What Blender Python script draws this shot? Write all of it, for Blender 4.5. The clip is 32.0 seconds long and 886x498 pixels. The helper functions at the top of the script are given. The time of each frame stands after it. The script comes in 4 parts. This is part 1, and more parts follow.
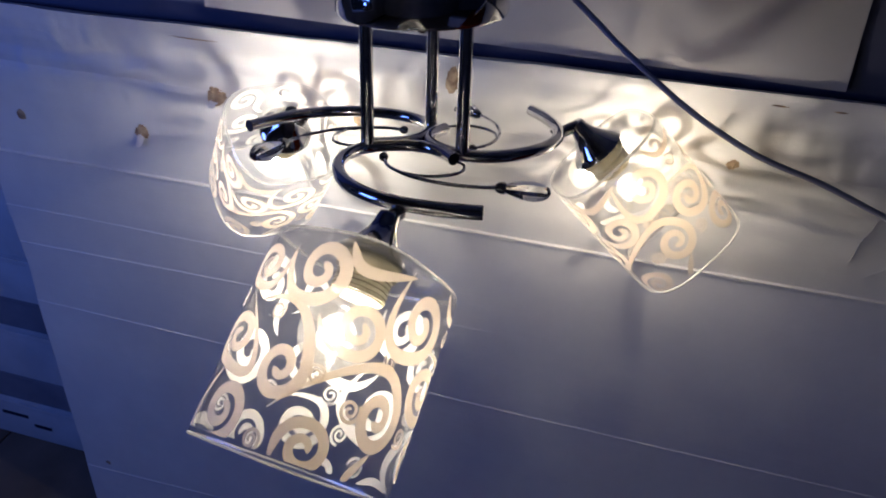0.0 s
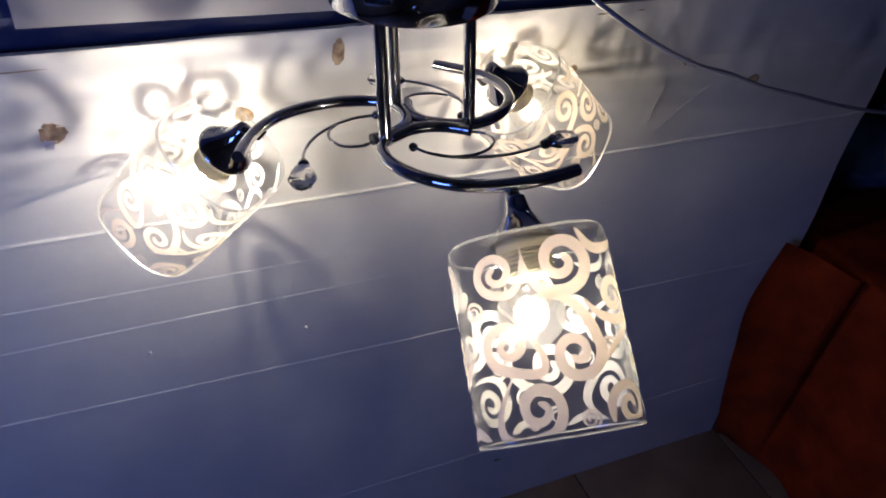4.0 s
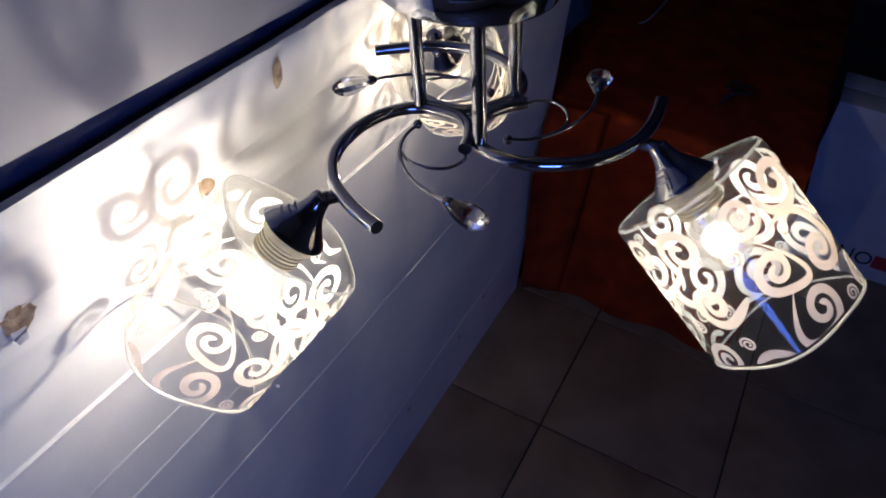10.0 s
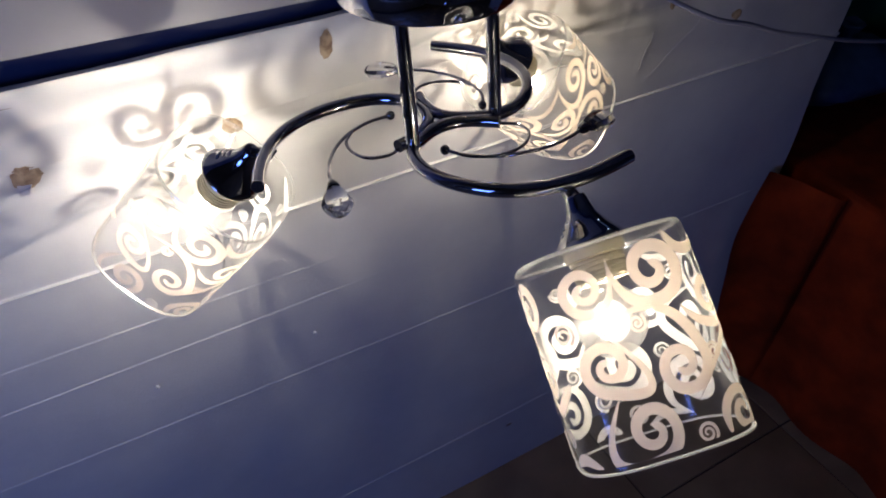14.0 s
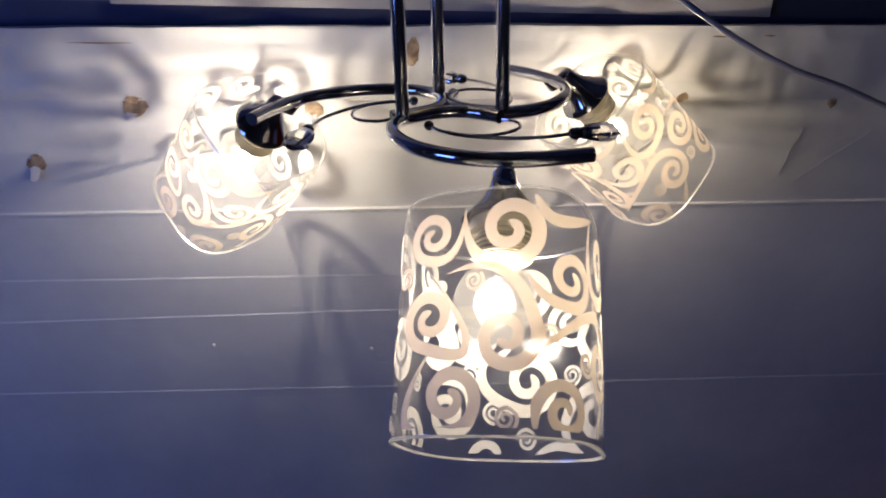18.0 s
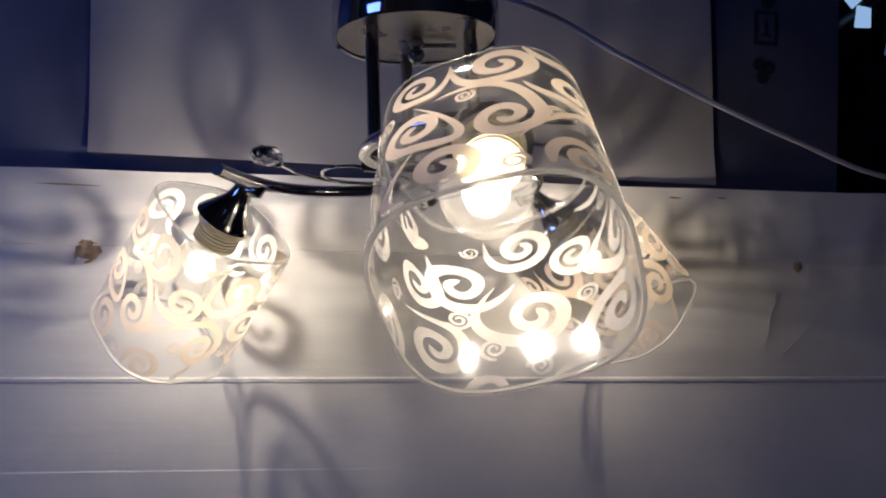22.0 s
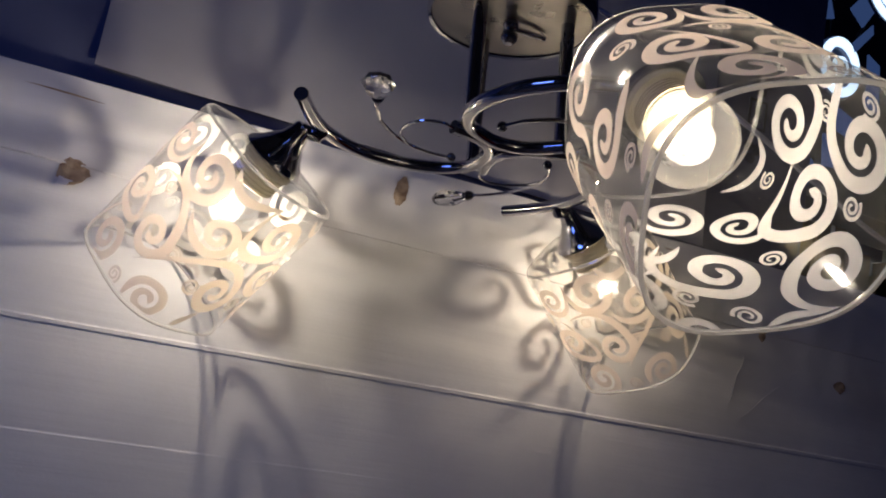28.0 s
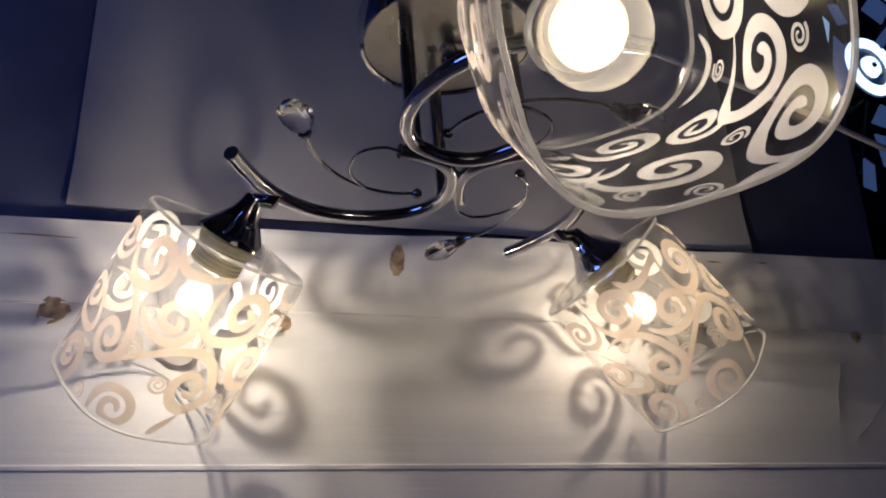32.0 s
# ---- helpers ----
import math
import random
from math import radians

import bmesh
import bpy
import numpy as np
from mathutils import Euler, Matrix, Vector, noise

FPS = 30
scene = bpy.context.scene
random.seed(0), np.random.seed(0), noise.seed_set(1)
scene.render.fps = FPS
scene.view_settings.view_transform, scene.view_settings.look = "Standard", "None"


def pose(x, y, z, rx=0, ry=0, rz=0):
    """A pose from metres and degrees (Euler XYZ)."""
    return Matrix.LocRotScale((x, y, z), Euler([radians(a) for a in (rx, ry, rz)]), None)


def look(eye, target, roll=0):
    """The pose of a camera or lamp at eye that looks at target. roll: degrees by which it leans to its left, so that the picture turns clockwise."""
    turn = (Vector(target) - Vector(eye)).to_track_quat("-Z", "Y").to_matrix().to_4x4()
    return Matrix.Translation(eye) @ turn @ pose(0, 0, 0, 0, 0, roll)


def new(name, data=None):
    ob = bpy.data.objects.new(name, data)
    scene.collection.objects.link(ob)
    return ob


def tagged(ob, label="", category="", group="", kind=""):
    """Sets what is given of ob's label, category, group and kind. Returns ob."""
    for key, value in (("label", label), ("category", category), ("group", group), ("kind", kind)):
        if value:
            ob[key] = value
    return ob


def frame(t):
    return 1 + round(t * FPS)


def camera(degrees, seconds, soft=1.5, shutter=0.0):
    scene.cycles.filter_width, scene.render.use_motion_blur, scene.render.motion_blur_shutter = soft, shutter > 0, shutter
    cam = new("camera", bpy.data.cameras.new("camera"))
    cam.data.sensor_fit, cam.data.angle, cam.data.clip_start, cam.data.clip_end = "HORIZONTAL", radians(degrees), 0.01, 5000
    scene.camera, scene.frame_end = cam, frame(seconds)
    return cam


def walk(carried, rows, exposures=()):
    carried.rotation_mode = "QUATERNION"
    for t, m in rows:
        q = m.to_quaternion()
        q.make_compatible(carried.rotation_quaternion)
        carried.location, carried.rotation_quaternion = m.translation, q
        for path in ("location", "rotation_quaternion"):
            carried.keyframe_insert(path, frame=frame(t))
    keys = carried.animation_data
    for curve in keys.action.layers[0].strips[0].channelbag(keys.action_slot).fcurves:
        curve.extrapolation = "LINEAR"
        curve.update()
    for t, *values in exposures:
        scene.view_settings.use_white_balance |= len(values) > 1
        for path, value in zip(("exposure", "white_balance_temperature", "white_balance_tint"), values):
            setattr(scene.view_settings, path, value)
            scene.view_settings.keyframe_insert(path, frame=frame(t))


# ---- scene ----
cam = camera(61.65, 32.0, 1.9)
ROWS = [
    (0.0, 0.1568, -0.5273, 1.1908, 57.27, -2.95, 15.20),
    (0.5, 0.1076, -0.5524, 1.2032, 56.96, -4.85, 10.92),
    (1.0, 0.0522, -0.5630, 1.2026, 56.33, -4.55, 4.29),
    (1.5, 0.0180, -0.5612, 1.2104, 56.23, -3.58, 2.26),
    (2.0, -0.0021, -0.5321, 1.2062, 54.61, -3.37, -0.62),
    (2.5, -0.0382, -0.5038, 1.2063, 51.31, -4.43, -5.20),
    (3.0, -0.1029, -0.5087, 1.2212, 52.23, -4.00, -14.01),
    (3.5, -0.1635, -0.5179, 1.2364, 52.49, -4.61, -19.00),
    (5.5, -0.2960, -0.4230, 1.2338, 50.57, -2.85, -33.33),
    (6.0, -0.3238, -0.3826, 1.2359, 49.84, -2.28, -38.22),
    (6.5, -0.3548, -0.3475, 1.2385, 49.70, -3.27, -42.18),
    (7.0, -0.3855, -0.3187, 1.2380, 49.60, -4.43, -45.91),
    (7.5, -0.4053, -0.2968, 1.2353, 49.58, -4.84, -49.65),
    (8.0, -0.4061, -0.2922, 1.2337, 49.46, -4.43, -50.52),
    (8.5, -0.3954, -0.2945, 1.2293, 49.60, -4.65, -50.22),
    (9.0, -0.4276, -0.2458, 1.2379, 49.69, -3.82, -55.83),
    (9.5, -0.4562, -0.2033, 1.2353, 49.32, -4.21, -59.73),
    (10.0, -0.4624, -0.1932, 1.2339, 49.33, -4.18, -62.12),
    (10.5, -0.4666, -0.1949, 1.2337, 49.53, -3.80, -62.62),
    (11.0, -0.4564, -0.2309, 1.2368, 50.15, -3.32, -59.83),
    (11.5, -0.4253, -0.3037, 1.2413, 50.40, -2.08, -51.57),
    (12.0, -0.3855, -0.3522, 1.2447, 50.44, -2.22, -45.92),
    (12.5, -0.3756, -0.3482, 1.2407, 50.29, -2.00, -46.10),
    (13.0, -0.3335, -0.3912, 1.2406, 50.07, -1.63, -38.46),
    (13.5, -0.2625, -0.4317, 1.2470, 49.94, -1.92, -30.49),
    (14.0, -0.2534, -0.4186, 1.2433, 48.56, -1.96, -30.71),
    (14.5, -0.2238, -0.4466, 1.2464, 48.42, -2.06, -25.67),
    (15.0, -0.1516, -0.4879, 1.2414, 48.61, -2.36, -17.63),
    (15.5, -0.1246, -0.5014, 1.2374, 49.16, -2.29, -13.56),
    (17.5, -0.0482, -0.5251, 1.1820, 54.26, -3.24, -5.06),
    (18.0, -0.0554, -0.5400, 1.1462, 58.39, -2.41, -5.17),
    (18.5, -0.0596, -0.5570, 1.1078, 63.78, -2.31, -5.87),
    (19.0, -0.0592, -0.5672, 1.0576, 69.27, -2.25, -6.83),
    (19.5, -0.0592, -0.5623, 1.0122, 74.45, -1.92, -7.86),
    (20.0, -0.0605, -0.5622, 0.9685, 80.09, -2.17, -8.49),
    (20.5, -0.0601, -0.5660, 0.9341, 83.89, -2.42, -8.13),
    (21.0, -0.0598, -0.5655, 0.9022, 87.25, -1.81, -8.29),
    (21.5, -0.0616, -0.5613, 0.8761, 90.29, -1.68, -8.55),
    (22.0, -0.0595, -0.5568, 0.8564, 92.16, -1.81, -8.71),
    (22.5, -0.0601, -0.5598, 0.8351, 94.49, -1.74, -8.72),
    (23.0, -0.0673, -0.5614, 0.8273, 95.55, -2.22, -9.08),
    (23.5, -0.0740, -0.5607, 0.8189, 96.06, -2.04, -9.28),
    (24.0, -0.0783, -0.5608, 0.8175, 96.55, -2.53, -9.66),
    (24.5, -0.0844, -0.5629, 0.8149, 96.92, -3.39, -10.26),
    (25.0, -0.0952, -0.5561, 0.8072, 96.90, -5.30, -12.29),
    (25.5, -0.1183, -0.5357, 0.8008, 96.95, -5.72, -13.41),
    (27.5, -0.1919, -0.4845, 0.7733, 98.90, -10.50, -20.93),
    (28.0, -0.1975, -0.4806, 0.7678, 99.64, -11.01, -21.73),
    (28.5, -0.2020, -0.4768, 0.7631, 100.21, -11.47, -21.84),
    (29.0, -0.2085, -0.4794, 0.7533, 100.75, -11.41, -21.92),
    (29.5, -0.2056, -0.4759, 0.7580, 100.49, -11.78, -21.94),
    (30.0, -0.2050, -0.4747, 0.7558, 100.62, -11.58, -21.90),
    (30.5, -0.1857, -0.4675, 0.7513, 101.75, -9.42, -20.58),
    (31.0, -0.1595, -0.4520, 0.7411, 101.91, -6.06, -16.95),
    (31.5, -0.1256, -0.4374, 0.7317, 104.86, -3.39, -16.27),
    (32.0, -0.0971, -0.4356, 0.7126, 110.08, 0.27, -11.57),
]
walk(cam, [(t, pose(x, y, z, rx, ry, rz)) for t, x, y, z, rx, ry, rz in ROWS], [(0.0, 0.0, 5850, 8), (3.0, 0.03, 5950, 8), (6.0, 0.08, 5850, 9), (10.0, 0.1, 5800, 9), (13.0, 0.0, 5900, 8), (14.0, -0.06, 5900, 8), (18.0, -0.05, 6150, 9), (20.0, -0.38, 6200, 10), (21.0, -0.45, 6150, 10), (23.0, -0.56, 6150, 10), (25.0, -0.58, 6150, 10), (28.0, -0.84, 6200, 11), (31.0, -0.8, 6200, 11), (32.0, -0.74, 6200, 11)])

U = 0.0010925                    # metres per lamp drawing unit (about a millimetre)
LAMP_AT = (0.0066, 0.0048, 0.9372)    # the middle of the lamp's arms
Y_BOARD = 0.1813                 # front of the cardboard sheet
TOP = 0.953                      # top edge of the sheet


# ---- world and light ----
world = bpy.data.worlds.new("dim_room")
scene.world = world
world.use_nodes = True
world.node_tree.nodes["Background"].inputs[0].default_value = (0.10, 0.16, 0.42, 1)
world.node_tree.nodes["Background"].inputs[1].default_value = 0.02


def area_lamp(name, eye, target, size_x, size_y, watts, colour):
    data = bpy.data.lights.new(name, "AREA")
    data.shape, data.size, data.size_y, data.energy, data.color = "RECTANGLE", size_x, size_y, watts, colour
    ob = new(name, data)
    ob.matrix_world = look(eye, target)
    return ob


# blue fill lamp for the cold ambient light, at an added west window
area_lamp("blue_fill_light", (-1.36, -0.75, 1.05), (-0.2, 0.0, 0.75), 0.5, 0.4, 5.4, (0.15, 0.265, 1.0))

BULB_GLOW = 1220.0


# ---- materials ----
def material(name, colour=(0.8, 0.8, 0.8), rough=0.5, metal=0.0, spec=0.5):
    m = bpy.data.materials.new(name)
    m.use_nodes = True
    b = m.node_tree.nodes["Principled BSDF"]
    b.inputs["Base Color"].default_value = (*colour, 1)
    b.inputs["Roughness"].default_value = rough
    b.inputs["Metallic"].default_value = metal
    b.inputs["Specular IOR Level"].default_value = spec
    return m


def node(m, kind, **values):
    n = m.node_tree.nodes.new(kind)
    for key, value in values.items():
        n.inputs[key.replace("_", " ")].default_value = value
    return n


def link(m, a, b):
    m.node_tree.links.new(a, b)


def vary(m, dark, light, scale, detail=6.0, low=0.35, high=0.65, bump=0.0, bump_scale=None, rough=None):
    """Two-tone noise in the base colour, with an optional finer bump and uneven gloss."""
    b = m.node_tree.nodes["Principled BSDF"]
    co = node(m, "ShaderNodeTexCoord")
    no = node(m, "ShaderNodeTexNoise", Scale=scale, Detail=detail)
    link(m, co.outputs["Object"], no.inputs["Vector"])
    ramp = node(m, "ShaderNodeValToRGB")
    ramp.color_ramp.elements[0].position, ramp.color_ramp.elements[1].position = low, high
    ramp.color_ramp.elements[0].color, ramp.color_ramp.elements[1].color = (*dark, 1), (*light, 1)
    link(m, no.outputs["Fac"], ramp.inputs["Fac"])
    link(m, ramp.outputs["Color"], b.inputs["Base Color"])
    if rough:
        mr = node(m, "ShaderNodeMapRange", To_Min=rough[0], To_Max=rough[1])
        link(m, no.outputs["Fac"], mr.inputs["Value"])
        link(m, mr.outputs["Result"], b.inputs["Roughness"])
    if bump:
        fine = node(m, "ShaderNodeTexNoise", Scale=bump_scale or scale * 6, Detail=8.0)
        link(m, co.outputs["Object"], fine.inputs["Vector"])
        bu = node(m, "ShaderNodeBump", Strength=bump, Distance=0.002)
        link(m, fine.outputs["Fac"], bu.inputs["Height"])
        link(m, bu.outputs["Normal"], b.inputs["Normal"])
    return m


def clear_glass(name, tint, gloss, rough=0.02, haze=0.0):
    """Thin clear glass: it lets light straight through, with a Fresnel gloss."""
    m = bpy.data.materials.new(name)
    m.use_nodes = True
    t = m.node_tree
    t.nodes.remove(t.nodes["Principled BSDF"])
    out = t.nodes["Material Output"]
    tr = node(m, "ShaderNodeBsdfTransparent", Color=(*tint, 1))
    gl = node(m, "ShaderNodeBsdfGlossy", Roughness=rough)
    lw = node(m, "ShaderNodeLayerWeight", Blend=0.5)
    pw = m.node_tree.nodes.new("ShaderNodeMath")
    pw.operation = "POWER"
    pw.inputs[1].default_value = 4.0
    link(m, lw.outputs["Facing"], pw.inputs[0])
    fr = node(m, "ShaderNodeMapRange", To_Min=gloss, To_Max=0.75)
    link(m, pw.outputs[0], fr.inputs["Value"])
    mix = node(m, "ShaderNodeMixShader")
    link(m, fr.outputs[0], mix.inputs[0])
    link(m, tr.outputs[0], mix.inputs[1])
    link(m, gl.outputs[0], mix.inputs[2])
    if haze:
        soft = node(m, "ShaderNodeMixShader", Fac=0.5)
        df = node(m, "ShaderNodeBsdfDiffuse", Color=(0.9, 0.88, 0.84, 1))
        tl = node(m, "ShaderNodeBsdfTranslucent", Color=(0.9, 0.88, 0.84, 1))
        link(m, df.outputs[0], soft.inputs[1])
        link(m, tl.outputs[0], soft.inputs[2])
        both = node(m, "ShaderNodeMixShader", Fac=haze)
        link(m, mix.outputs[0], both.inputs[1])
        link(m, soft.outputs[0], both.inputs[2])
        mix = both
    link(m, mix.outputs[0], out.inputs["Surface"])
    return m


def chrome_material():
    m = material("chrome", (0.62, 0.62, 0.64), 0.06, 1.0)
    vary(m, (0.50, 0.50, 0.52), (0.66, 0.66, 0.68), 40, rough=(0.04, 0.11))
    return m


CHROME = chrome_material()
DARK_CHROME = vary(material("smoked_chrome", (0.3, 0.3, 0.32), 0.1, 1.0), (0.24, 0.24, 0.26), (0.36, 0.36, 0.38), 60, rough=(0.06, 0.14))
PLATE = vary(material("brushed_nickel", (0.55, 0.52, 0.46), 0.3, 1.0), (0.50, 0.47, 0.40), (0.62, 0.58, 0.50), 25, rough=(0.22, 0.36))
# the haze of these two clear glasses stands in for bloom round the bulbs
GLASS = clear_glass("shade_glass", (0.985, 0.985, 0.98), 0.035, 0.09, haze=0.006)
BULB_GLASS = clear_glass("bulb_glass", (0.985, 0.98, 0.97), 0.05, haze=0.021)


def crystal_material():
    m = bpy.data.materials.new("cut_crystal")
    m.use_nodes = True
    t = m.node_tree
    t.nodes.remove(t.nodes["Principled BSDF"])
    g = node(m, "ShaderNodeBsdfGlass", Roughness=0.0, IOR=1.55)
    link(m, g.outputs[0], t.nodes["Material Output"].inputs["Surface"])
    return m


CRYSTAL = crystal_material()


def enamel_material():
    """Thin white print fired on the glass: part of the light goes through it, part scatters to both sides."""
    m = bpy.data.materials.new("thin_enamel")
    m.use_nodes = True
    t = m.node_tree
    t.nodes.remove(t.nodes["Principled BSDF"])
    co = node(m, "ShaderNodeTexCoord")
    cloud = node(m, "ShaderNodeTexNoise", Scale=55.0, Detail=5.0)
    link(m, co.outputs["Object"], cloud.inputs["Vector"])
    tone = node(m, "ShaderNodeValToRGB")
    tone.color_ramp.elements[0].position, tone.color_ramp.elements[1].position = 0.3, 0.7
    tone.color_ramp.elements[0].color, tone.color_ramp.elements[1].color = (0.74, 0.72, 0.68, 1), (0.83, 0.81, 0.77, 1)
    link(m, cloud.outputs["Fac"], tone.inputs["Fac"])
    df = node(m, "ShaderNodeBsdfDiffuse")
    link(m, tone.outputs["Color"], df.inputs["Color"])
    tl = node(m, "ShaderNodeBsdfTranslucent", Color=(0.96, 0.79, 0.61, 1))
    mix = node(m, "ShaderNodeMixShader", Fac=0.27)
    no = node(m, "ShaderNodeTexNoise", Scale=900.0, Detail=3.0)
    bu = node(m, "ShaderNodeBump", Strength=0.25, Distance=0.0004)
    link(m, co.outputs["Object"], no.inputs["Vector"])
    link(m, no.outputs["Fac"], bu.inputs["Height"])
    link(m, bu.outputs["Normal"], df.inputs["Normal"])
    link(m, df.outputs[0], mix.inputs[1])
    link(m, tl.outputs[0], mix.inputs[2])
    thin = node(m, "ShaderNodeBsdfTransparent", Color=(1.0, 0.95, 0.87, 1))
    both = node(m, "ShaderNodeMixShader", Fac=0.18)
    link(m, mix.outputs[0], both.inputs[1])
    link(m, thin.outputs[0], both.inputs[2])
    link(m, both.outputs[0], t.nodes["Material Output"].inputs["Surface"])
    return m


ENAMEL = enamel_material()


def glow_material(name, colour, strength):
    m = bpy.data.materials.new(name)
    m.use_nodes = True
    t = m.node_tree
    t.nodes.remove(t.nodes["Principled BSDF"])
    e = node(m, "ShaderNodeEmission", Color=(*colour, 1), Strength=strength)
    link(m, e.outputs[0], t.nodes["Material Output"].inputs["Surface"])
    return m


FILAMENT = glow_material("bulb_glow", (1.0, 0.86, 0.70), BULB_GLOW * 0.72)
STRONG_FILAMENT = glow_material("stronger_bulb_glow", (1.0, 0.87, 0.71), BULB_GLOW * 1.25)
WEAK_FILAMENT = glow_material("weaker_bulb_glow", (1.0, 0.83, 0.63), BULB_GLOW * 0.74)
HALO_GLASS = clear_glass("halo_shell_glass", (0.99, 0.98, 0.96), 0.03, 0.1, haze=0.022)
RING_GLOW = glow_material("cold_led", (0.62, 0.80, 1.0), 3.0)
DIM_GLOW = glow_material("dim_blue_emission", (0.13, 0.24, 0.62), 0.34)
NIGHT_BLUE = vary(material("night_blue_plate", (0.02, 0.04, 0.12), 0.3), (0.015, 0.03, 0.09), (0.03, 0.06, 0.16), 30)
PANEL_GLOW = glow_material("pale_blue_emission", (0.42, 0.66, 1.0), 0.95)
SLEEVE = vary(material("cream_plastic", (0.72, 0.64, 0.42), 0.45), (0.46, 0.40, 0.26), (0.56, 0.49, 0.33), 60)
NAVY = vary(material("navy_card", (0.035, 0.05, 0.14), 0.6), (0.066, 0.074, 0.135), (0.092, 0.103, 0.185), 9, bump=0.15, bump_scale=70)
PAPER = vary(material("white_paper", (0.74, 0.72, 0.70), 0.65), (0.70, 0.68, 0.67), (0.78, 0.76, 0.74), 7, bump=0.2, bump_scale=60)
PANEL = vary(material("dull_white_panel", (0.5, 0.49, 0.48), 0.65), (0.37, 0.36, 0.37), (0.45, 0.44, 0.45), 5, bump=0.25, bump_scale=24)
TORN = vary(material("torn_brown_board", (0.26, 0.17, 0.1), 0.9), (0.20, 0.13, 0.085), (0.50, 0.38, 0.25), 110, bump=0.6, bump_scale=300)
PRINT = material("dark_print", (0.012, 0.014, 0.03), 0.6)
RED = vary(material("red_velvet", (0.14, 0.02, 0.008), 0.95, 0.0, 0.1), (0.135, 0.017, 0.004), (0.25, 0.03, 0.006), 14, bump=0.5, bump_scale=400)
CORD = material("white_cable", (0.33, 0.32, 0.36), 0.4)
DARK_WALL = vary(material("dark_panelling", (0.02, 0.02, 0.024), 0.6), (0.115, 0.12, 0.15), (0.17, 0.18, 0.22), 5, bump=0.2)
WOOD = vary(material("counter_wood", (0.10, 0.07, 0.05), 0.6), (0.07, 0.05, 0.035), (0.13, 0.09, 0.06), 12, bump=0.2)
WALL = vary(material("wall_paint", (0.5, 0.5, 0.52), 0.8), (0.27, 0.27, 0.29), (0.33, 0.33, 0.35), 3, bump=0.2, bump_scale=40)
CEILING = vary(material("ceiling_paint", (0.72, 0.72, 0.72), 0.9), (0.68, 0.68, 0.68), (0.76, 0.76, 0.76), 3, bump=0.1)
GROUT = vary(material("grout", (0.03, 0.027, 0.025), 0.9), (0.02, 0.018, 0.016), (0.04, 0.035, 0.03), 40)
TILE = vary(material("floor_tile", (0.06, 0.05, 0.04), 0.35), (0.145, 0.105, 0.07), (0.215, 0.16, 0.112), 8, bump=0.1, rough=(0.25, 0.5))
CARTON = vary(material("white_carton", (0.62, 0.62, 0.64), 0.7), (0.56, 0.56, 0.58), (0.68, 0.68, 0.70), 10, bump=0.2)
STEEL = vary(material("scissor_steel", (0.4, 0.4, 0.42), 0.25, 1.0), (0.32, 0.32, 0.34), (0.46, 0.46, 0.48), 60)
BLACK = material("black_plastic", (0.015, 0.015, 0.018), 0.4)
GREEN = vary(material("green_bag", (0.02, 0.10, 0.045), 0.5), (0.012, 0.07, 0.03), (0.03, 0.13, 0.06), 14, bump=0.4)
BLUE_BAG = vary(material("blue_grey_bag", (0.07, 0.10, 0.17), 0.4), (0.05, 0.07, 0.13), (0.10, 0.14, 0.22), 14, bump=0.5)


def cardboard_material():
    """White-coated cardboard: faint flutes along its length, scuffs, soft dents."""
    m = material("white_cardboard", (0.74, 0.73, 0.72), 0.55, 0.0, 0.35)
    b = m.node_tree.nodes["Principled BSDF"]
    co = node(m, "ShaderNodeTexCoord")
    big = node(m, "ShaderNodeTexNoise", Scale=6.0, Detail=10.0, Roughness=0.62)
    link(m, co.outputs["Object"], big.inputs["Vector"])
    ramp = node(m, "ShaderNodeValToRGB")
    ramp.color_ramp.elements[0].color, ramp.color_ramp.elements[1].color = (0.66, 0.65, 0.65, 1), (0.78, 0.77, 0.75, 1)
    ramp.color_ramp.elements[0].position, ramp.color_ramp.elements[1].position = 0.3, 0.65
    link(m, big.outputs["Fac"], ramp.inputs["Fac"])
    link(m, ramp.outputs["Color"], b.inputs["Base Color"])
    stretch = node(m, "ShaderNodeMapping", Scale=(1.2, 1.0, 26.0))
    link(m, co.outputs["Object"], stretch.inputs["Vector"])
    flute = node(m, "ShaderNodeTexNoise", Scale=3.0, Detail=4.0)
    link(m, stretch.outputs["Vector"], flute.inputs["Vector"])
    fine = node(m, "ShaderNodeTexNoise", Scale=320.0, Detail=4.0)
    link(m, co.outputs["Object"], fine.inputs["Vector"])
    add = node(m, "ShaderNodeMath")
    add.operation = "MULTIPLY_ADD"
    add.inputs[1].default_value = 0.15
    link(m, fine.outputs["Fac"], add.inputs[0])
    link(m, flute.outputs["Fac"], add.inputs[2])
    bu = node(m, "ShaderNodeBump", Strength=0.3, Distance=0.002)
    link(m, add.outputs[0], bu.inputs["Height"])
    link(m, bu.outputs["Normal"], b.inputs["Normal"])
    return m


CARDBOARD = cardboard_material()


# ---- mesh helpers ----
def mesh_of(name, bm, mat, smooth=True, sharp=35):
    bmesh.ops.recalc_face_normals(bm, faces=bm.faces)
    me = bpy.data.meshes.new(name)
    bm.to_mesh(me)
    bm.free()
    me.materials.append(mat)
    if smooth:
        me.shade_smooth()
        me.set_sharp_from_angle(angle=radians(sharp))
    return me


def part(name, bm, mat, parent, label="", smooth=True, sharp=35):
    ob = new(name, mesh_of(name, bm, mat, smooth, sharp))
    ob.parent = parent
    if label:
        tagged(ob, label)
    return ob


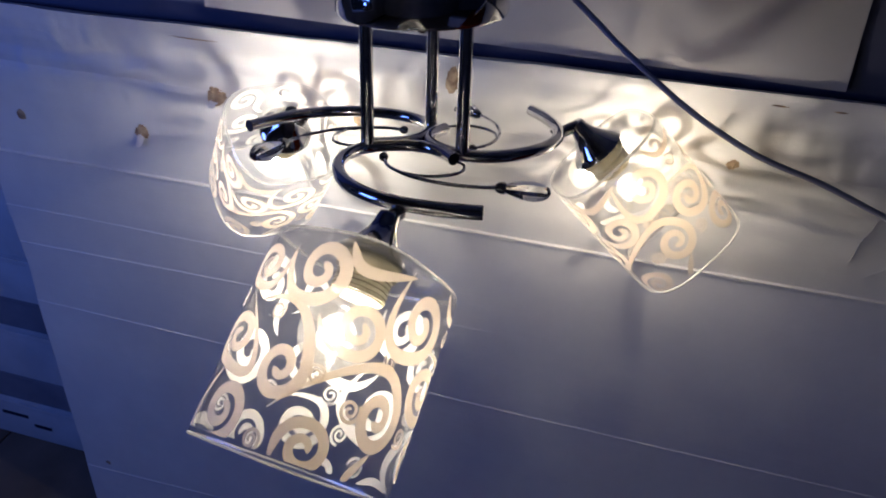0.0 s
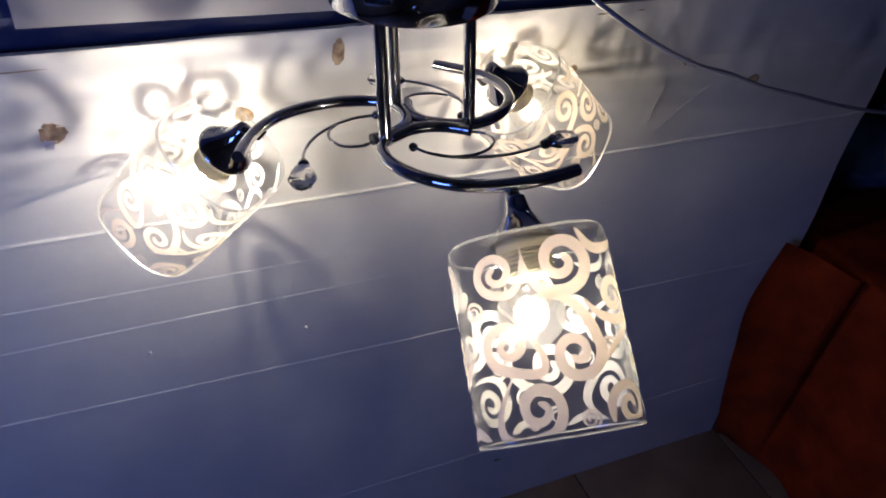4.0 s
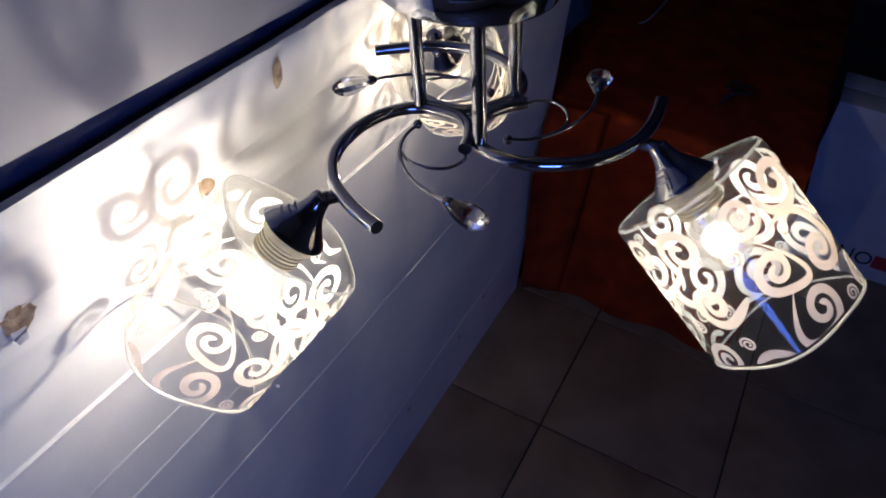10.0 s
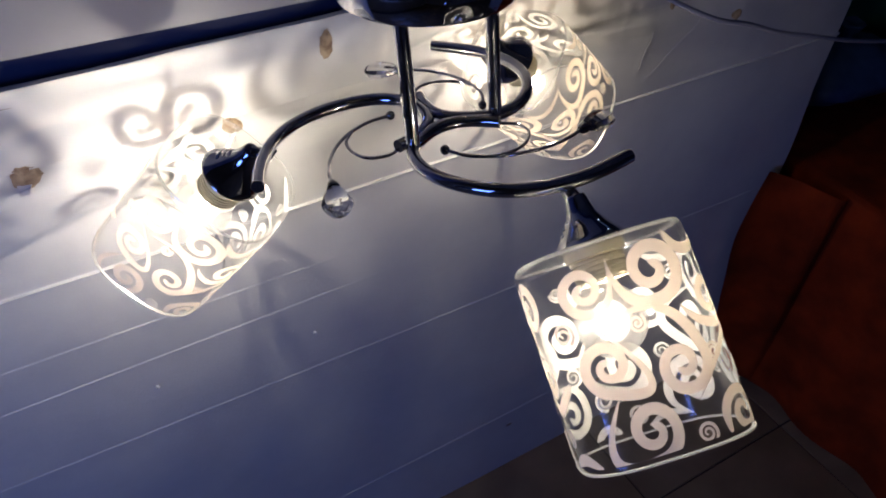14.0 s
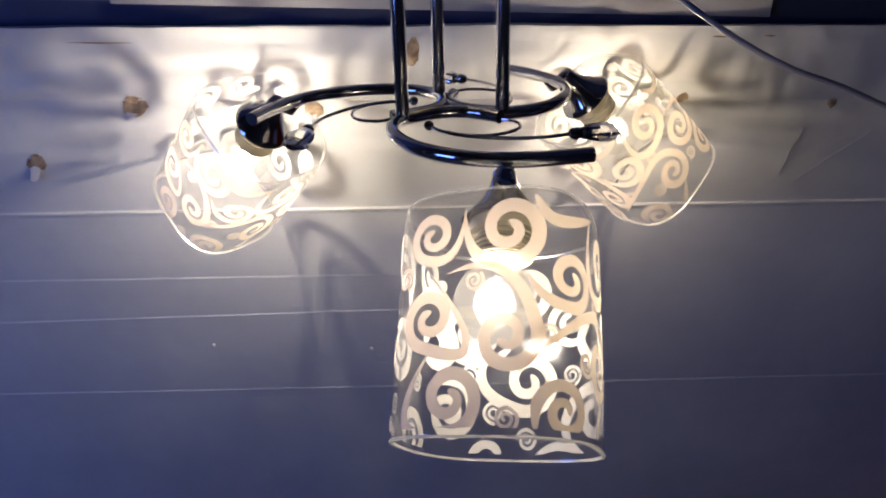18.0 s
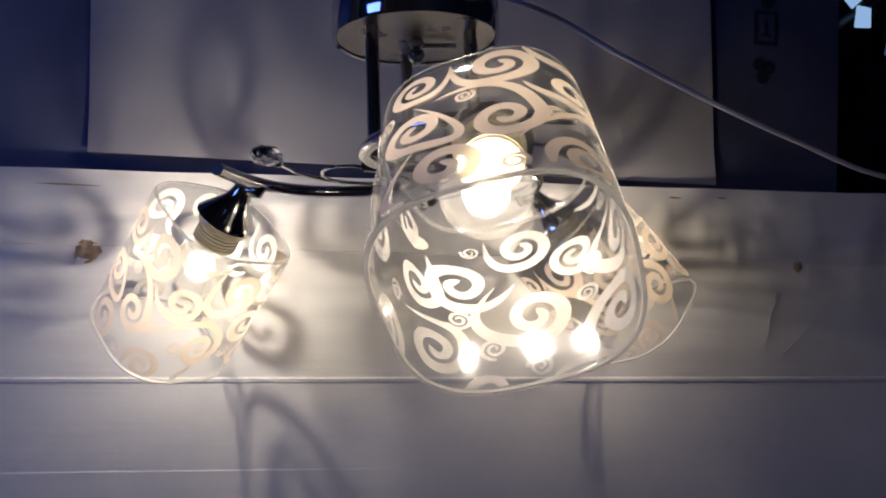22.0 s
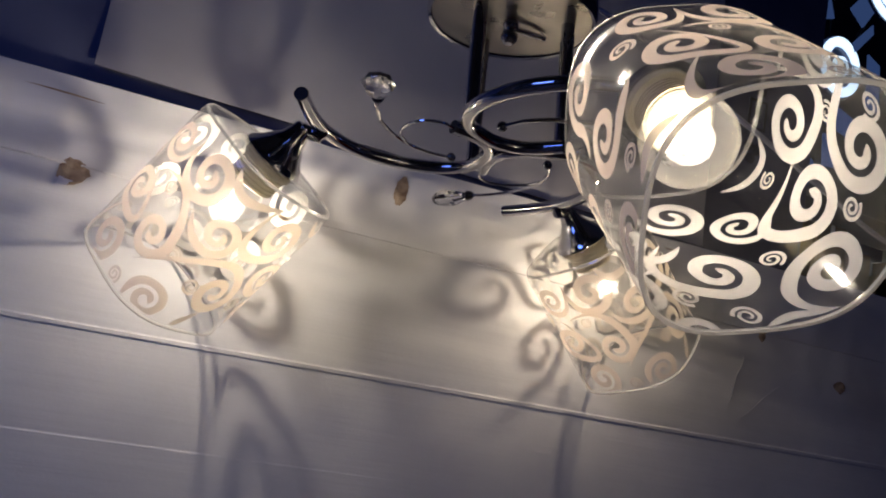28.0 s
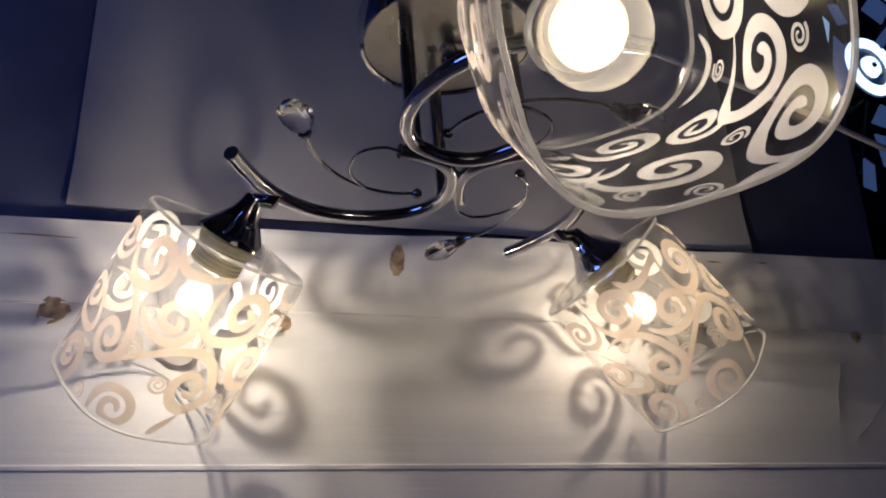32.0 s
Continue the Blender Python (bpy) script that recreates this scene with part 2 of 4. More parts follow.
def thing(name, bm, mat, label, category, group="", kind="", smooth=True, sharp=35):
    return tagged(new(name, mesh_of(name, bm, mat, smooth, sharp)), label, category, group, kind)


def empty(name, label, category, group="", kind="", m=None):
    ob = tagged(new(name), label, category, group, kind)
    ob.empty_display_size = 0.05
    if m is not None:
        ob.matrix_world = m
    return ob


def box(bm, x0, x1, y0, y1, z0, z1, bevel=0.0):
    made = bmesh.ops.create_cube(bm, size=1.0, matrix=Matrix.Translation(((x0 + x1) / 2, (y0 + y1) / 2, (z0 + z1) / 2)) @ Matrix.Diagonal((x1 - x0, y1 - y0, z1 - z0, 1)))
    if bevel:
        edges = list({e for v in made["verts"] for e in v.link_edges})
        bmesh.ops.bevel(bm, geom=edges, offset=bevel, segments=2, profile=0.6, affect="EDGES")
    return bm


def box_bm(*a, bevel=0.0):
    return box(bmesh.new(), *a, bevel=bevel)


def smooth_path(points, steps=6):
    """A Catmull-Rom line through the points."""
    p = [Vector(q) for q in points]
    p = [2 * p[0] - p[1]] + p + [2 * p[-1] - p[-2]]
    out = []
    for a, b, c, d in zip(p, p[1:], p[2:], p[3:]):
        for i in range(steps):
            t = i / steps
            out.append(0.5 * (2 * b + (c - a) * t + (2 * a - 5 * b + 4 * c - d) * t * t + (3 * b - a - 3 * c + d) * t ** 3))
    out.append(p[-2])
    return out


def tube(bm, line, radius, seg=14, radii=None):
    """A round tube along a line, with flat, slightly rounded ends."""
    rings = []
    side = None
    n = len(line)
    for i, p in enumerate(line):
        d = (line[min(i + 1, n - 1)] - line[max(i - 1, 0)]).normalized()
        if side is None:
            side = d.orthogonal().normalized()
        side = (side - d * side.dot(d)).normalized()
        other = d.cross(side)
        r = radii[i] if radii else radius
        rings.append([bm.verts.new(p + r * (math.cos(2 * math.pi * k / seg) * side + math.sin(2 * math.pi * k / seg) * other)) for k in range(seg)])
    for a, b in zip(rings, rings[1:]):
        for k in range(seg):
            bm.faces.new((a[k], a[(k + 1) % seg], b[(k + 1) % seg], b[k]))
    bm.faces.new(rings[0][::-1])
    bm.faces.new(rings[-1])
    return bm


def revolve(bm, profile, seg=32, m=Matrix()):
    """Turns (radius, z) pairs about z; a radius of 0 closes the end."""
    rings = []
    for r, z in profile:
        if r < 1e-6:
            rings.append([bm.verts.new(m @ Vector((0, 0, z)))])
        else:
            rings.append([bm.verts.new(m @ Vector((r * math.cos(2 * math.pi * k / seg), r * math.sin(2 * math.pi * k / seg), z))) for k in range(seg)])
    for a, b in zip(rings, rings[1:]):
        for k in range(seg):
            k2 = (k + 1) % seg
            if len(a) == 1 and len(b) == 1:
                continue
            if len(a) == 1:
                bm.faces.new((a[0], b[k], b[k2]))
            elif len(b) == 1:
                bm.faces.new((a[k], a[k2], b[0]))
            else:
                bm.faces.new((a[k], a[k2], b[k2], b[k]))
    return bm


def ball(bm, centre, r, seg=16):
    return revolve(bm, [(r * math.sin(math.pi * i / 10), -r * math.cos(math.pi * i / 10)) for i in range(11)], seg, Matrix.Translation(centre))


# ---- the ceiling lamp ----
lamp_turn = Matrix(((0.84847, -0.52663, -0.0533), (0.52913, 0.84112, 0.11166), (-0.01392, -0.12295, 0.99235)))
lamp_place = Matrix.Translation(LAMP_AT) @ lamp_turn.to_4x4()
lamp = empty("ceiling_lamp", "three-arm chrome ceiling lamp with lit scroll-patterned glass shades", "ceiling lamp", m=lamp_place)
ARM = [(13, -41), (10, -27), (3, -13), (-9, -4), (-24, -1), (-40, -2), (-54, -11), (-64, -26), (-69, -46), (-68.5, -68), (-62, -88), (-50, -105.5), (-34, -119), (-16, -129.5), (0, -137)]
TURNS = [Matrix.Rotation(radians(a), 4, "Z") for a in (0, -120, 120)]


def v3(x, y, z=0.0):
    return Vector((x * U, y * U, z * U))


def hang(name, bm, mat, label="", parent=lamp, smooth=True, sharp=35):
    """One part for each of the three arms, on one mesh."""
    me = mesh_of(name, bm, mat, smooth, sharp)
    out = []
    for k, turn in enumerate(TURNS):
        ob = new(name, me)
        ob.parent = parent if not isinstance(parent, list) else parent[k]
        if not isinstance(parent, list):
            ob.matrix_basis = turn
        if label:
            tagged(ob, label)
        out.append(ob)
    return out


# canopy
bm = bmesh.new()
revolve(bm, [(57 * U, 96 * U), (59 * U, 95 * U), (60 * U, 97 * U), (60 * U, 117 * U), (58.5 * U, 121 * U), (54 * U, 123.5 * U), (8 * U, 126 * U), (6 * U, 130 * U), (0, 130 * U)], 72)
canopy = part("canopy", bm, CHROME, lamp, "polished chrome ceiling cup")
level = Matrix.Rotation(radians(5.0), 4, lamp_turn.inverted() @ Vector((1, 0, 0)))     # the cup hangs level, the arms lean
canopy.matrix_basis = Matrix.Translation((0, 0, 97 * U)) @ level @ Matrix.Translation((0, 0, -97 * U))
bm = bmesh.new()
revolve(bm, [(0, 97 * U), (30 * U, 97.2 * U), (56.5 * U, 97 * U), (56.5 * U, 99 * U), (0, 99 * U)], 72)
part("base_plate", bm, PLATE, canopy, "pale brushed nickel underside")
bm = bmesh.new()
revolve(bm, [(0, 78.5 * U), (3 * U, 79.2 * U), (5.5 * U, 82 * U), (6.2 * U, 85 * U), (5.2 * U, 88 * U), (2.8 * U, 89.8 * U), (5 * U, 91.5 * U), (5.8 * U, 94 * U), (5 * U, 96.5 * U), (2 * U, 98 * U), (0, 98 * U)], 24)
part("finial", bm, DARK_CHROME, canopy, "double ball finial nut")
bm = tube(bmesh.new(), [v3(2, 0, 92), v3(14, -6, 93), v3(27, -12, 94)], 2.0 * U, 12)
part("bracket_bar", bm, CHROME, canopy)
for a in (40, 220):
    c, d = math.cos(radians(a)) * 60 * U, math.sin(radians(a)) * 60 * U
    bm = revolve(bmesh.new(), [(0, 0), (2.6 * U, 0), (2.4 * U, 1.4 * U), (0, 1.9 * U)], 12, Matrix.Translation((c, d, 108 * U)) @ Vector((c, d, 0)).to_track_quat("Z", "Y").to_matrix().to_4x4())
    part("side_screw", bm, CHROME, canopy)
bm = tube(bmesh.new(), [Vector((0, 0, 129 * U)), Vector((0, 0, 250 * U)), lamp_place.inverted() @ Vector((0.0, 0.0, 2.6))], 1.6 * U, 8)
part("suspension_cord", bm, CORD, lamp, "plain suspension cord up to the ceiling")

# columns and arms
column = tube(bmesh.new(), [v3(-40, -1.5, 3.2), v3(-40, -1.5, 50), v3(-40, -1.5, 101.5)], 4.8 * U, 20)
hang("column", column, CHROME)
arm_line = smooth_path([v3(x, y) for x, y in ARM], 6)
hang("arm", tube(bmesh.new(), arm_line, 4.6 * U, 18), CHROME)

# the tubes are closed; black discs imitate the shade inside their open ends
for tip, inner_tip in ((ARM[0], ARM[1]), (ARM[-1], ARM[-2])):
    way_out = (v3(*tip) - v3(*inner_tip)).normalized()
    bm = revolve(bmesh.new(), [(0, 0.05 * U), (4.55 * U, 0.05 * U), (4.4 * U, 0.25 * U), (0, 0.3 * U)], 18, Matrix.Translation(v3(*tip)) @ way_out.to_track_quat("Z", "Y").to_matrix().to_4x4())
    hang("dark_end_disc", bm, BLACK, "black disc for the shaded inside of the open tube end")

# ornament: a curved wire with a ball and a cut crystal, and a second wire to the arm's end
WIRE = [(-32.6, -21.5), (-34, -38), (-28.5, -56), (-17.5, -72), (-2.5, -85), (14, -93.3), (25, -96.3)]
BRANCH = [(13.5, -40), (17, -51), (11, -63.5), (-3, -68), (-17.5, -65), (-28, -56)]
hang("wire", tube(bmesh.new(), smooth_path([v3(x, y, -1.5) for x, y in WIRE], 6), 1.25 * U, 10), CHROME)
hang("branch_wire", tube(bmesh.new(), smooth_path([v3(x, y, -1.5) for x, y in BRANCH], 6), 1.15 * U, 10), CHROME)
hang("wire_ball", ball(bmesh.new(), v3(-32.6, -21.5, -1.5), 3.4 * U), DARK_CHROME)
out_way = (v3(57, -107, -4) - v3(25, -96.3, -1.5)).normalized()
to_crystal = Matrix.Translation(v3(25, -96.3, -1.5)) @ out_way.to_track_quat("Z", "Y").to_matrix().to_4x4()
bm = revolve(bmesh.new(), [(0, -2 * U), (2.2 * U, -1.5 * U), (3.6 * U, 0.5 * U), (4.2 * U, 4 * U), (3.4 * U, 5 * U), (0, 5 * U)], 10, to_crystal)
hang("crystal_clamp", bm, DARK_CHROME)
bm = revolve(bmesh.new(), [(0, 4 * U), (3.0 * U, 4.6 * U), (5.6 * U, 11 * U), (7.4 * U, 19 * U), (7.6 * U, 24 * U), (6.2 * U, 29 * U), (3.4 * U, 33 * U), (0, 34.5 * U)], 8, to_crystal @ Matrix.Diagonal((1.3, 0.85, 1, 1)))
hang("crystal", bm, CRYSTAL, "faceted clear glass drop", smooth=False)

# shades, each turned a little differently on its joint: mouth centre, tilt, azimuth, spin
SHADE_H, HALF, POWER = 120.4 * U, 49.3 * U, 2.99
SHADE_POSES = [((-125.8, -200.9, -106.7), 47.0, -132.1, 14.4), ((-127.6, -194.6, -106.5), 45.4, -137.7, 268.1), ((-128.7, -199.7, -106.2), 44.5, -136.9, 169.4)]


def shade_matrix(mouth, tilt, azimuth, spin):
    t, a, r = radians(tilt), radians(azimuth), radians(spin)
    axis = Vector((math.sin(t) * math.cos(a), math.sin(t) * math.sin(a), -math.cos(t)))
    u = axis.cross(Vector((0, 0, 1))).normalized()
    w = axis.cross(u)
    su, sw = math.cos(r) * u + math.sin(r) * w, -math.sin(r) * u + math.cos(r) * w
    m = Matrix((su, sw, axis)).transposed().to_4x4()
    m.translation = v3(*mouth) - axis * SHADE_H
    return m


SHADE_PLACES = [turn @ shade_matrix(*p) for turn, p in zip(TURNS, SHADE_POSES)]


def ring_point(angle, half, down):
    """A point of the rounded-square shade: angle round it, half width, distance down from its closed top."""
    c, s = math.cos(angle), math.sin(angle)
    k = (abs(c) ** POWER + abs(s) ** POWER) ** (-1 / POWER)
    return Vector((half * k * c, half * k * s, down))


def loft(bm, rows, seg=96, close=False):
    rings = [[bm.verts.new(ring_point(2 * math.pi * k / seg, half, down)) for k in range(seg)] for half, down in rows]
    pairs = list(zip(rings, rings[1:])) + ([(rings[-1], rings[0])] if close else [])
    for a, b in pairs:
        for k in range(seg):
            bm.faces.new((a[k], a[(k + 1) % seg], b[(k + 1) % seg], b[k]))
    return bm


def at_shades(name, bm, mat, label="", sharp=35):
    """One part for each shade, in the shade's own frame."""
    me = mesh_of(name, bm, mat, True, sharp)
    out = []
    for m in SHADE_PLACES:
        ob = new(name, me)
        ob.parent, ob.matrix_basis = lamp, m
        if label:
            tagged(ob, label)
        out.append(ob)
    return out


T = 2.0 * U
END = SHADE_H
outer = [(19 * U, 0), (30 * U, 0), (40 * U, 0.3 * U), (46.4 * U, 1.2 * U), (48.6 * U, 3.4 * U), (49.15 * U, 6 * U), (HALF, 9 * U), (HALF, 11 * U), (HALF, 40 * U), (HALF, 80 * U), (HALF, END - 5 * U), (HALF, END - 3 * U), (HALF, END - 1.5 * U)]
rim = [(HALF - 0.4 * U, END), (HALF - T + 0.4 * U, END)]
inner = [(h - T, max(d, T)) for h, d in outer[::-1]]
shades = at_shades("shade", loft(bmesh.new(), outer + rim + inner, close=True), GLASS, "clear rounded-square glass shade with white scroll print", sharp=60)
bm = loft(bmesh.new(), [(HALF - 1.7 * U, END - 0.6 * U), (HALF + 0.1 * U, END - 0.6 * U), (HALF + 0.3 * U, END - 0.1 * U), (HALF, END + 0.6 * U), (HALF - 1.5 * U, END + 0.6 * U)], close=True)
EDGE_GLASS = clear_glass("thick_edge_glass", (0.95, 0.95, 0.95), 0.2, 0.15, haze=0.16)
RIM_GLASS = clear_glass("cut_rim", (0.9, 0.9, 0.9), 0.3, 0.25, haze=0.5)
hang("shade_rim", bm, RIM_GLASS, parent=shades)
bm = loft(bmesh.new(), [(47.5 * U, 1.7 * U), (48.2 * U, 2.6 * U), (48.7 * U, 3.7 * U), (48.4 * U, 3.6 * U), (47.7 * U, 2.5 * U)], close=True)
hang("top_edge", bm, EDGE_GLASS, parent=shades)

# holder cone, socket and bulb on the shade's axis
bm = revolve(bmesh.new(), [(0, -31 * U), (6 * U, -31 * U), (6.8 * U, -29.5 * U), (7.4 * U, -25 * U), (9.5 * U, -18.5 * U), (14.5 * U, -11 * U), (19.5 * U, -5 * U), (22.5 * U, -1.2 * U), (22.8 * U, -0.2 * U), (20 * U, -0.1 * U), (0, -0.1 * U)], 40)
at_shades("holder_cone", bm, CHROME, "flared chrome lamp holder")
for turn, place in zip(TURNS, SHADE_PLACES):
    joint = place @ Vector((0, 0, -28 * U))
    bm = tube(bmesh.new(), [turn @ v3(-44, -111, -2), turn @ v3(-45, -113, -6), joint.lerp(turn @ v3(-45, -113, -6), 0.4), joint], 4.8 * U, 14)
    part("pivot_stub", bm, DARK_CHROME, lamp)
STICKER = material("grey_sticker", (0.30, 0.31, 0.34), 0.5)
bm = bmesh.new()
for k, (w, tall) in enumerate(((0.95, 1.6), (0.7, 1.2), (0.85, 1.6))):
    z0 = (-17.5 + 3.6 * k) * U
    rr = [(10.4 + 2.55 * k) * U, (10.4 + 2.55 * k + 0.62 * tall) * U]
    vs = [[bm.verts.new((r * math.cos(w * (i / 6 - 0.5)), r * math.sin(w * (i / 6 - 0.5)), z0 + tall * U * j)) for i in range(7)] for j, r in enumerate(rr)]
    for i in range(6):
        bm.faces.new((vs[0][i], vs[0][i + 1], vs[1][i + 1], vs[1][i]))
cones = [o for o in lamp.children if o.name.startswith("holder_cone")]
hang("label_print", bm, STICKER, "small worn grey print on the holder", parent=cones)
prof = [(0, 0.2 * U), (18.5 * U, 0.3 * U), (18.5 * U, 7 * U), (15.5 * U, 8 * U)]
for k in range(5):
    z = (8.5 + 2.8 * k) * U
    prof += [(16.4 * U, z), (16.4 * U, z + 1.6 * U), (15.2 * U, z + 1.9 * U), (15.2 * U, z + 2.8 * U)]
prof += [(14 * U, 23 * U), (0, 23 * U)]
at_shades("socket_sleeve", revolve(bmesh.new(), prof, 36), SLEEVE, "cream ribbed lamp socket")
globe = [(21.5 * U * math.sin(q), (45.5 - 21.5 * math.cos(q)) * U) for q in (0.62 + (math.pi - 0.62) * i / 16 for i in range(16))]
bm = revolve(bmesh.new(), [(10.5 * U, 23 * U), (11.5 * U, 26 * U)] + globe + [(0, 67 * U)], 40)
bulbs = at_shades("bulb", bm, BULB_GLASS, "lit round clear bulb")
bulbs[0].matrix_basis = SHADE_PLACES[0] @ Matrix.Translation((4.0 * U, 0.0, 0.0))
bm = revolve(bmesh.new(), [(0, 41.5 * U), (2.3 * U, 42.1 * U), (3.9 * U, 43.8 * U), (4.5 * U, 46.2 * U), (3.9 * U, 48.6 * U), (2.3 * U, 50.3 * U), (0, 50.9 * U)], 24)
for ob, glow in zip(hang("filament", bm, FILAMENT, parent=bulbs), (FILAMENT, STRONG_FILAMENT, WEAK_FILAMENT)):
    ob.material_slots[0].link = "OBJECT"
    ob.material_slots[0].material = glow
# hazy shell added round the filament, to imitate the bloom of its core
bm = revolve(bmesh.new(), [(0, 33.5 * U), (4.2 * U, 34.3 * U), (7.6 * U, 36.8 * U), (10.0 * U, 40.5 * U), (11.0 * U, 45.5 * U), (10.2 * U, 50.5 * U), (7.8 * U, 54.6 * U), (4.3 * U, 57.2 * U), (0, 58.2 * U)], 28)
hang("halo_shell", bm, HALO_GLASS, "added hazy shell for the bulb's bloom", parent=bulbs)

# scroll print: curled ribbons that lie on the glass
def ribbon(line, widths):
    """A thin curved band on the shade's outside; line: (angle, down) pairs."""
    bm = bmesh.new()
    left, right = [], []
    n = len(line)
    side = HALF * 1.12
    for i, (a, d) in enumerate(line):
        a2, d2 = line[min(i + 1, n - 1)]
        a1, d1 = line[max(i - 1, 0)]
        da, dd = (a2 - a1) * side, d2 - d1
        k = math.hypot(da, dd) or 1.0
        na, nd = -dd / k, da / k
        h = widths[i] / 2
        for store, sign in ((left, 1), (right, -1)):
            store.append((a + sign * na * h / side, min(max(d + sign * nd * h, 3.5 * U), 116.8 * U)))
    lift = HALF + 0.35 * U
    for (la, ld), (ra, rd) in zip(left, right):
        q = [ring_point(la, lift, ld), ring_point((la + ra) / 2, lift + 0.1 * U, (ld + rd) / 2), ring_point(ra, lift, rd)]
        left_v = [bm.verts.new(x) for x in q]
        bm.verts.ensure_lookup_table()
    v = bm.verts
    for i in range(n - 1):
        for k in range(2):
            bm.faces.new((v[3 * i + k], v[3 * i + k + 1], v[3 * i + k + 4], v[3 * i + k + 3]))
    return bm


def spiral(angle, down, size, start, way, tail=None, turns=1.5, thick=1.0, reach=0.55):
    """A scroll: it winds out from a blunt middle to the start of its tail, which bows out by its reach and tapers to a point."""
    pts, wid = [], []
    n = int(26 * turns) + 10
    side = HALF * 1.12
    total = turns * 2 * math.pi
    for i in range(n + 1):
        t = i / n
        phi = start - way * total * (1 - t)
        r = size * (0.13 + 0.87 * t ** 0.95)
        pts.append((angle + r * math.cos(phi) / side, down + r * math.sin(phi)))
        wid.append(size * thick * (0.24 + 0.18 * min(1.0, t / 0.7) ** 0.8))
    if tail:
        a, d = pts[-1]
        a1, d1 = pts[-2]
        dx, dy = (a - a1) * side, d - d1
        k = math.hypot(dx, dy)
        ex, ey = (tail[0] - a) * side, tail[1] - d
        far = reach * math.hypot(ex, ey)
        cx, cy = dx / k * far, dy / k * far
        for i in range(1, 17):
            t = i / 16
            x = 2 * t * (1 - t) * cx + t * t * ex
            y = 2 * t * (1 - t) * cy + t * t * ey
            pts.append((a + x / side, d + y))
            wid.append(max(size * thick * 0.42 * (1 - t ** 1.6) ** 0.7, 0.3 * U))
    return ribbon(pts, wid)


def stroke(points, width):
    """A curved dash, pointed at both ends."""
    line = [(p.x, p.y) for p in smooth_path([(a, d * U, 0.0) for a, d in points], 7)]
    n = len(line) - 1
    return ribbon(line, [max(width * U * math.sin(math.pi * i / n) ** 0.6, 0.3 * U) for i in range(n + 1)])


# large scrolls, face by face: angle round the shade, distance down, size, start of the tail, way, tail's end, how far the tail bows
FACE_A = [
    (5.14, 26, 12.5, 1.49, 1, 4.82, 13, 0.55), (4.40, 25, 16.8, 1.43, -1, 4.83, 14, 0.60), (5.14, 67, 14.0, 1.40, 1, 5.17, 44, 1.30),
    (4.92, 104, 15.1, 1.55, -1, 5.11, 82, 1.10), (4.42, 77, 15.1, -2.73, 1, 4.99, 46, 0.75), (3.84, 48, 14.0, 1.24, -1, 4.24, 47, 0.55),
    (3.93, 109, 12.9, -0.26, 1, 4.17, 120, 0.30)]
FACE_B = [
    (3.29, 84, 17.0, -2.38, 1, 4.38, 97, 0.50), (3.12, 31, 17.5, 1.71, -1, 3.49, 8, 0.90), (1.61, 24, 15.5, 1.76, 1, 1.24, 12, 0.55),
    (2.10, 43, 12.0, 1.98, -1, 2.38, 46, 0.60), (2.67, 62, 16.5, 2.50, 1, 2.90, 40, 1.00), (2.39, 97, 15.5, -2.62, -1, 2.25, 117, 0.80)]
FACE_C = [
    (1.64, 77, 17.3, 2.06, 1, 1.31, 51, 0.90), (0.98, 48, 17.0, 1.54, -1, 1.49, 52, 0.55), (0.56, 59, 14.0, -0.5, -1, 0.66, 32, 0.55),
    (0.77, 96, 13.5, -0.17, -1, 0.42, 84, 0.70), (5.95, 27, 16.5, 0.5, 1, 6.34, 54, 0.55), (6.03, 69, 16.5, 2.3, 1, 5.57, 70, 0.70),
    (0.15, 112, 13.0, -0.3, 1, -0.12, 119, 0.55), (0.40, 20, 13.0, 0.5, -1, 0.12, 38, 0.55), (1.20, 119, 12.0, 0.3, -1, 1.5, 118, 0.3)]
for face in (FACE_A, FACE_B, FACE_C):
    for a, d, size, start, way, tail_a, tail_d, reach in face:
        hang("scroll", spiral(a, d * U, size * U, start, way, (tail_a, tail_d * U), reach=reach), ENAMEL, parent=shades, sharp=80)
for points, width in (([(3.45, 11), (3.85, 19), (4.05, 18), (4.18, 7)], 6.5), ([(3.22, 101), (3.40, 112), (3.48, 118)], 5.0), ([(1.71, 117), (1.95, 112.5), (2.20, 116)], 4.5), ([(5.50, 117), (5.74, 111.5), (6.0, 116)], 6.5), ([(2.81, 6), (2.66, 17), (2.42, 17), (2.20, 10)], 5.5)):
    hang("scroll", stroke(points, width), ENAMEL, parent=shades, sharp=80)
# small curls between them
CURLS = [
    (4.05, 75.5, 1), (4.41, 113, -1), (3.65, 85.5, 1), (3.40, 56, -1), (2.12, 74.3, 1), (1.62, 109.3, -1), (2.56, 28.8, 1), (2.83, 88, -1),
    (0.97, 73.5, 1), (0.48, 30, -1), (5.93, 101, 1), (5.46, 45, -1), (4.72, 50, 1), (0.25, 84, 1), (1.25, 94, -1), (1.10, 20, 1)]
for k, (a, d, way) in enumerate(CURLS):
    hang("small_curl", spiral(a, d * U, (5.0 + 0.7 * (k % 3)) * U, 1.9 * k, way, None, 1.9, 0.72), ENAMEL, parent=shades, sharp=80)


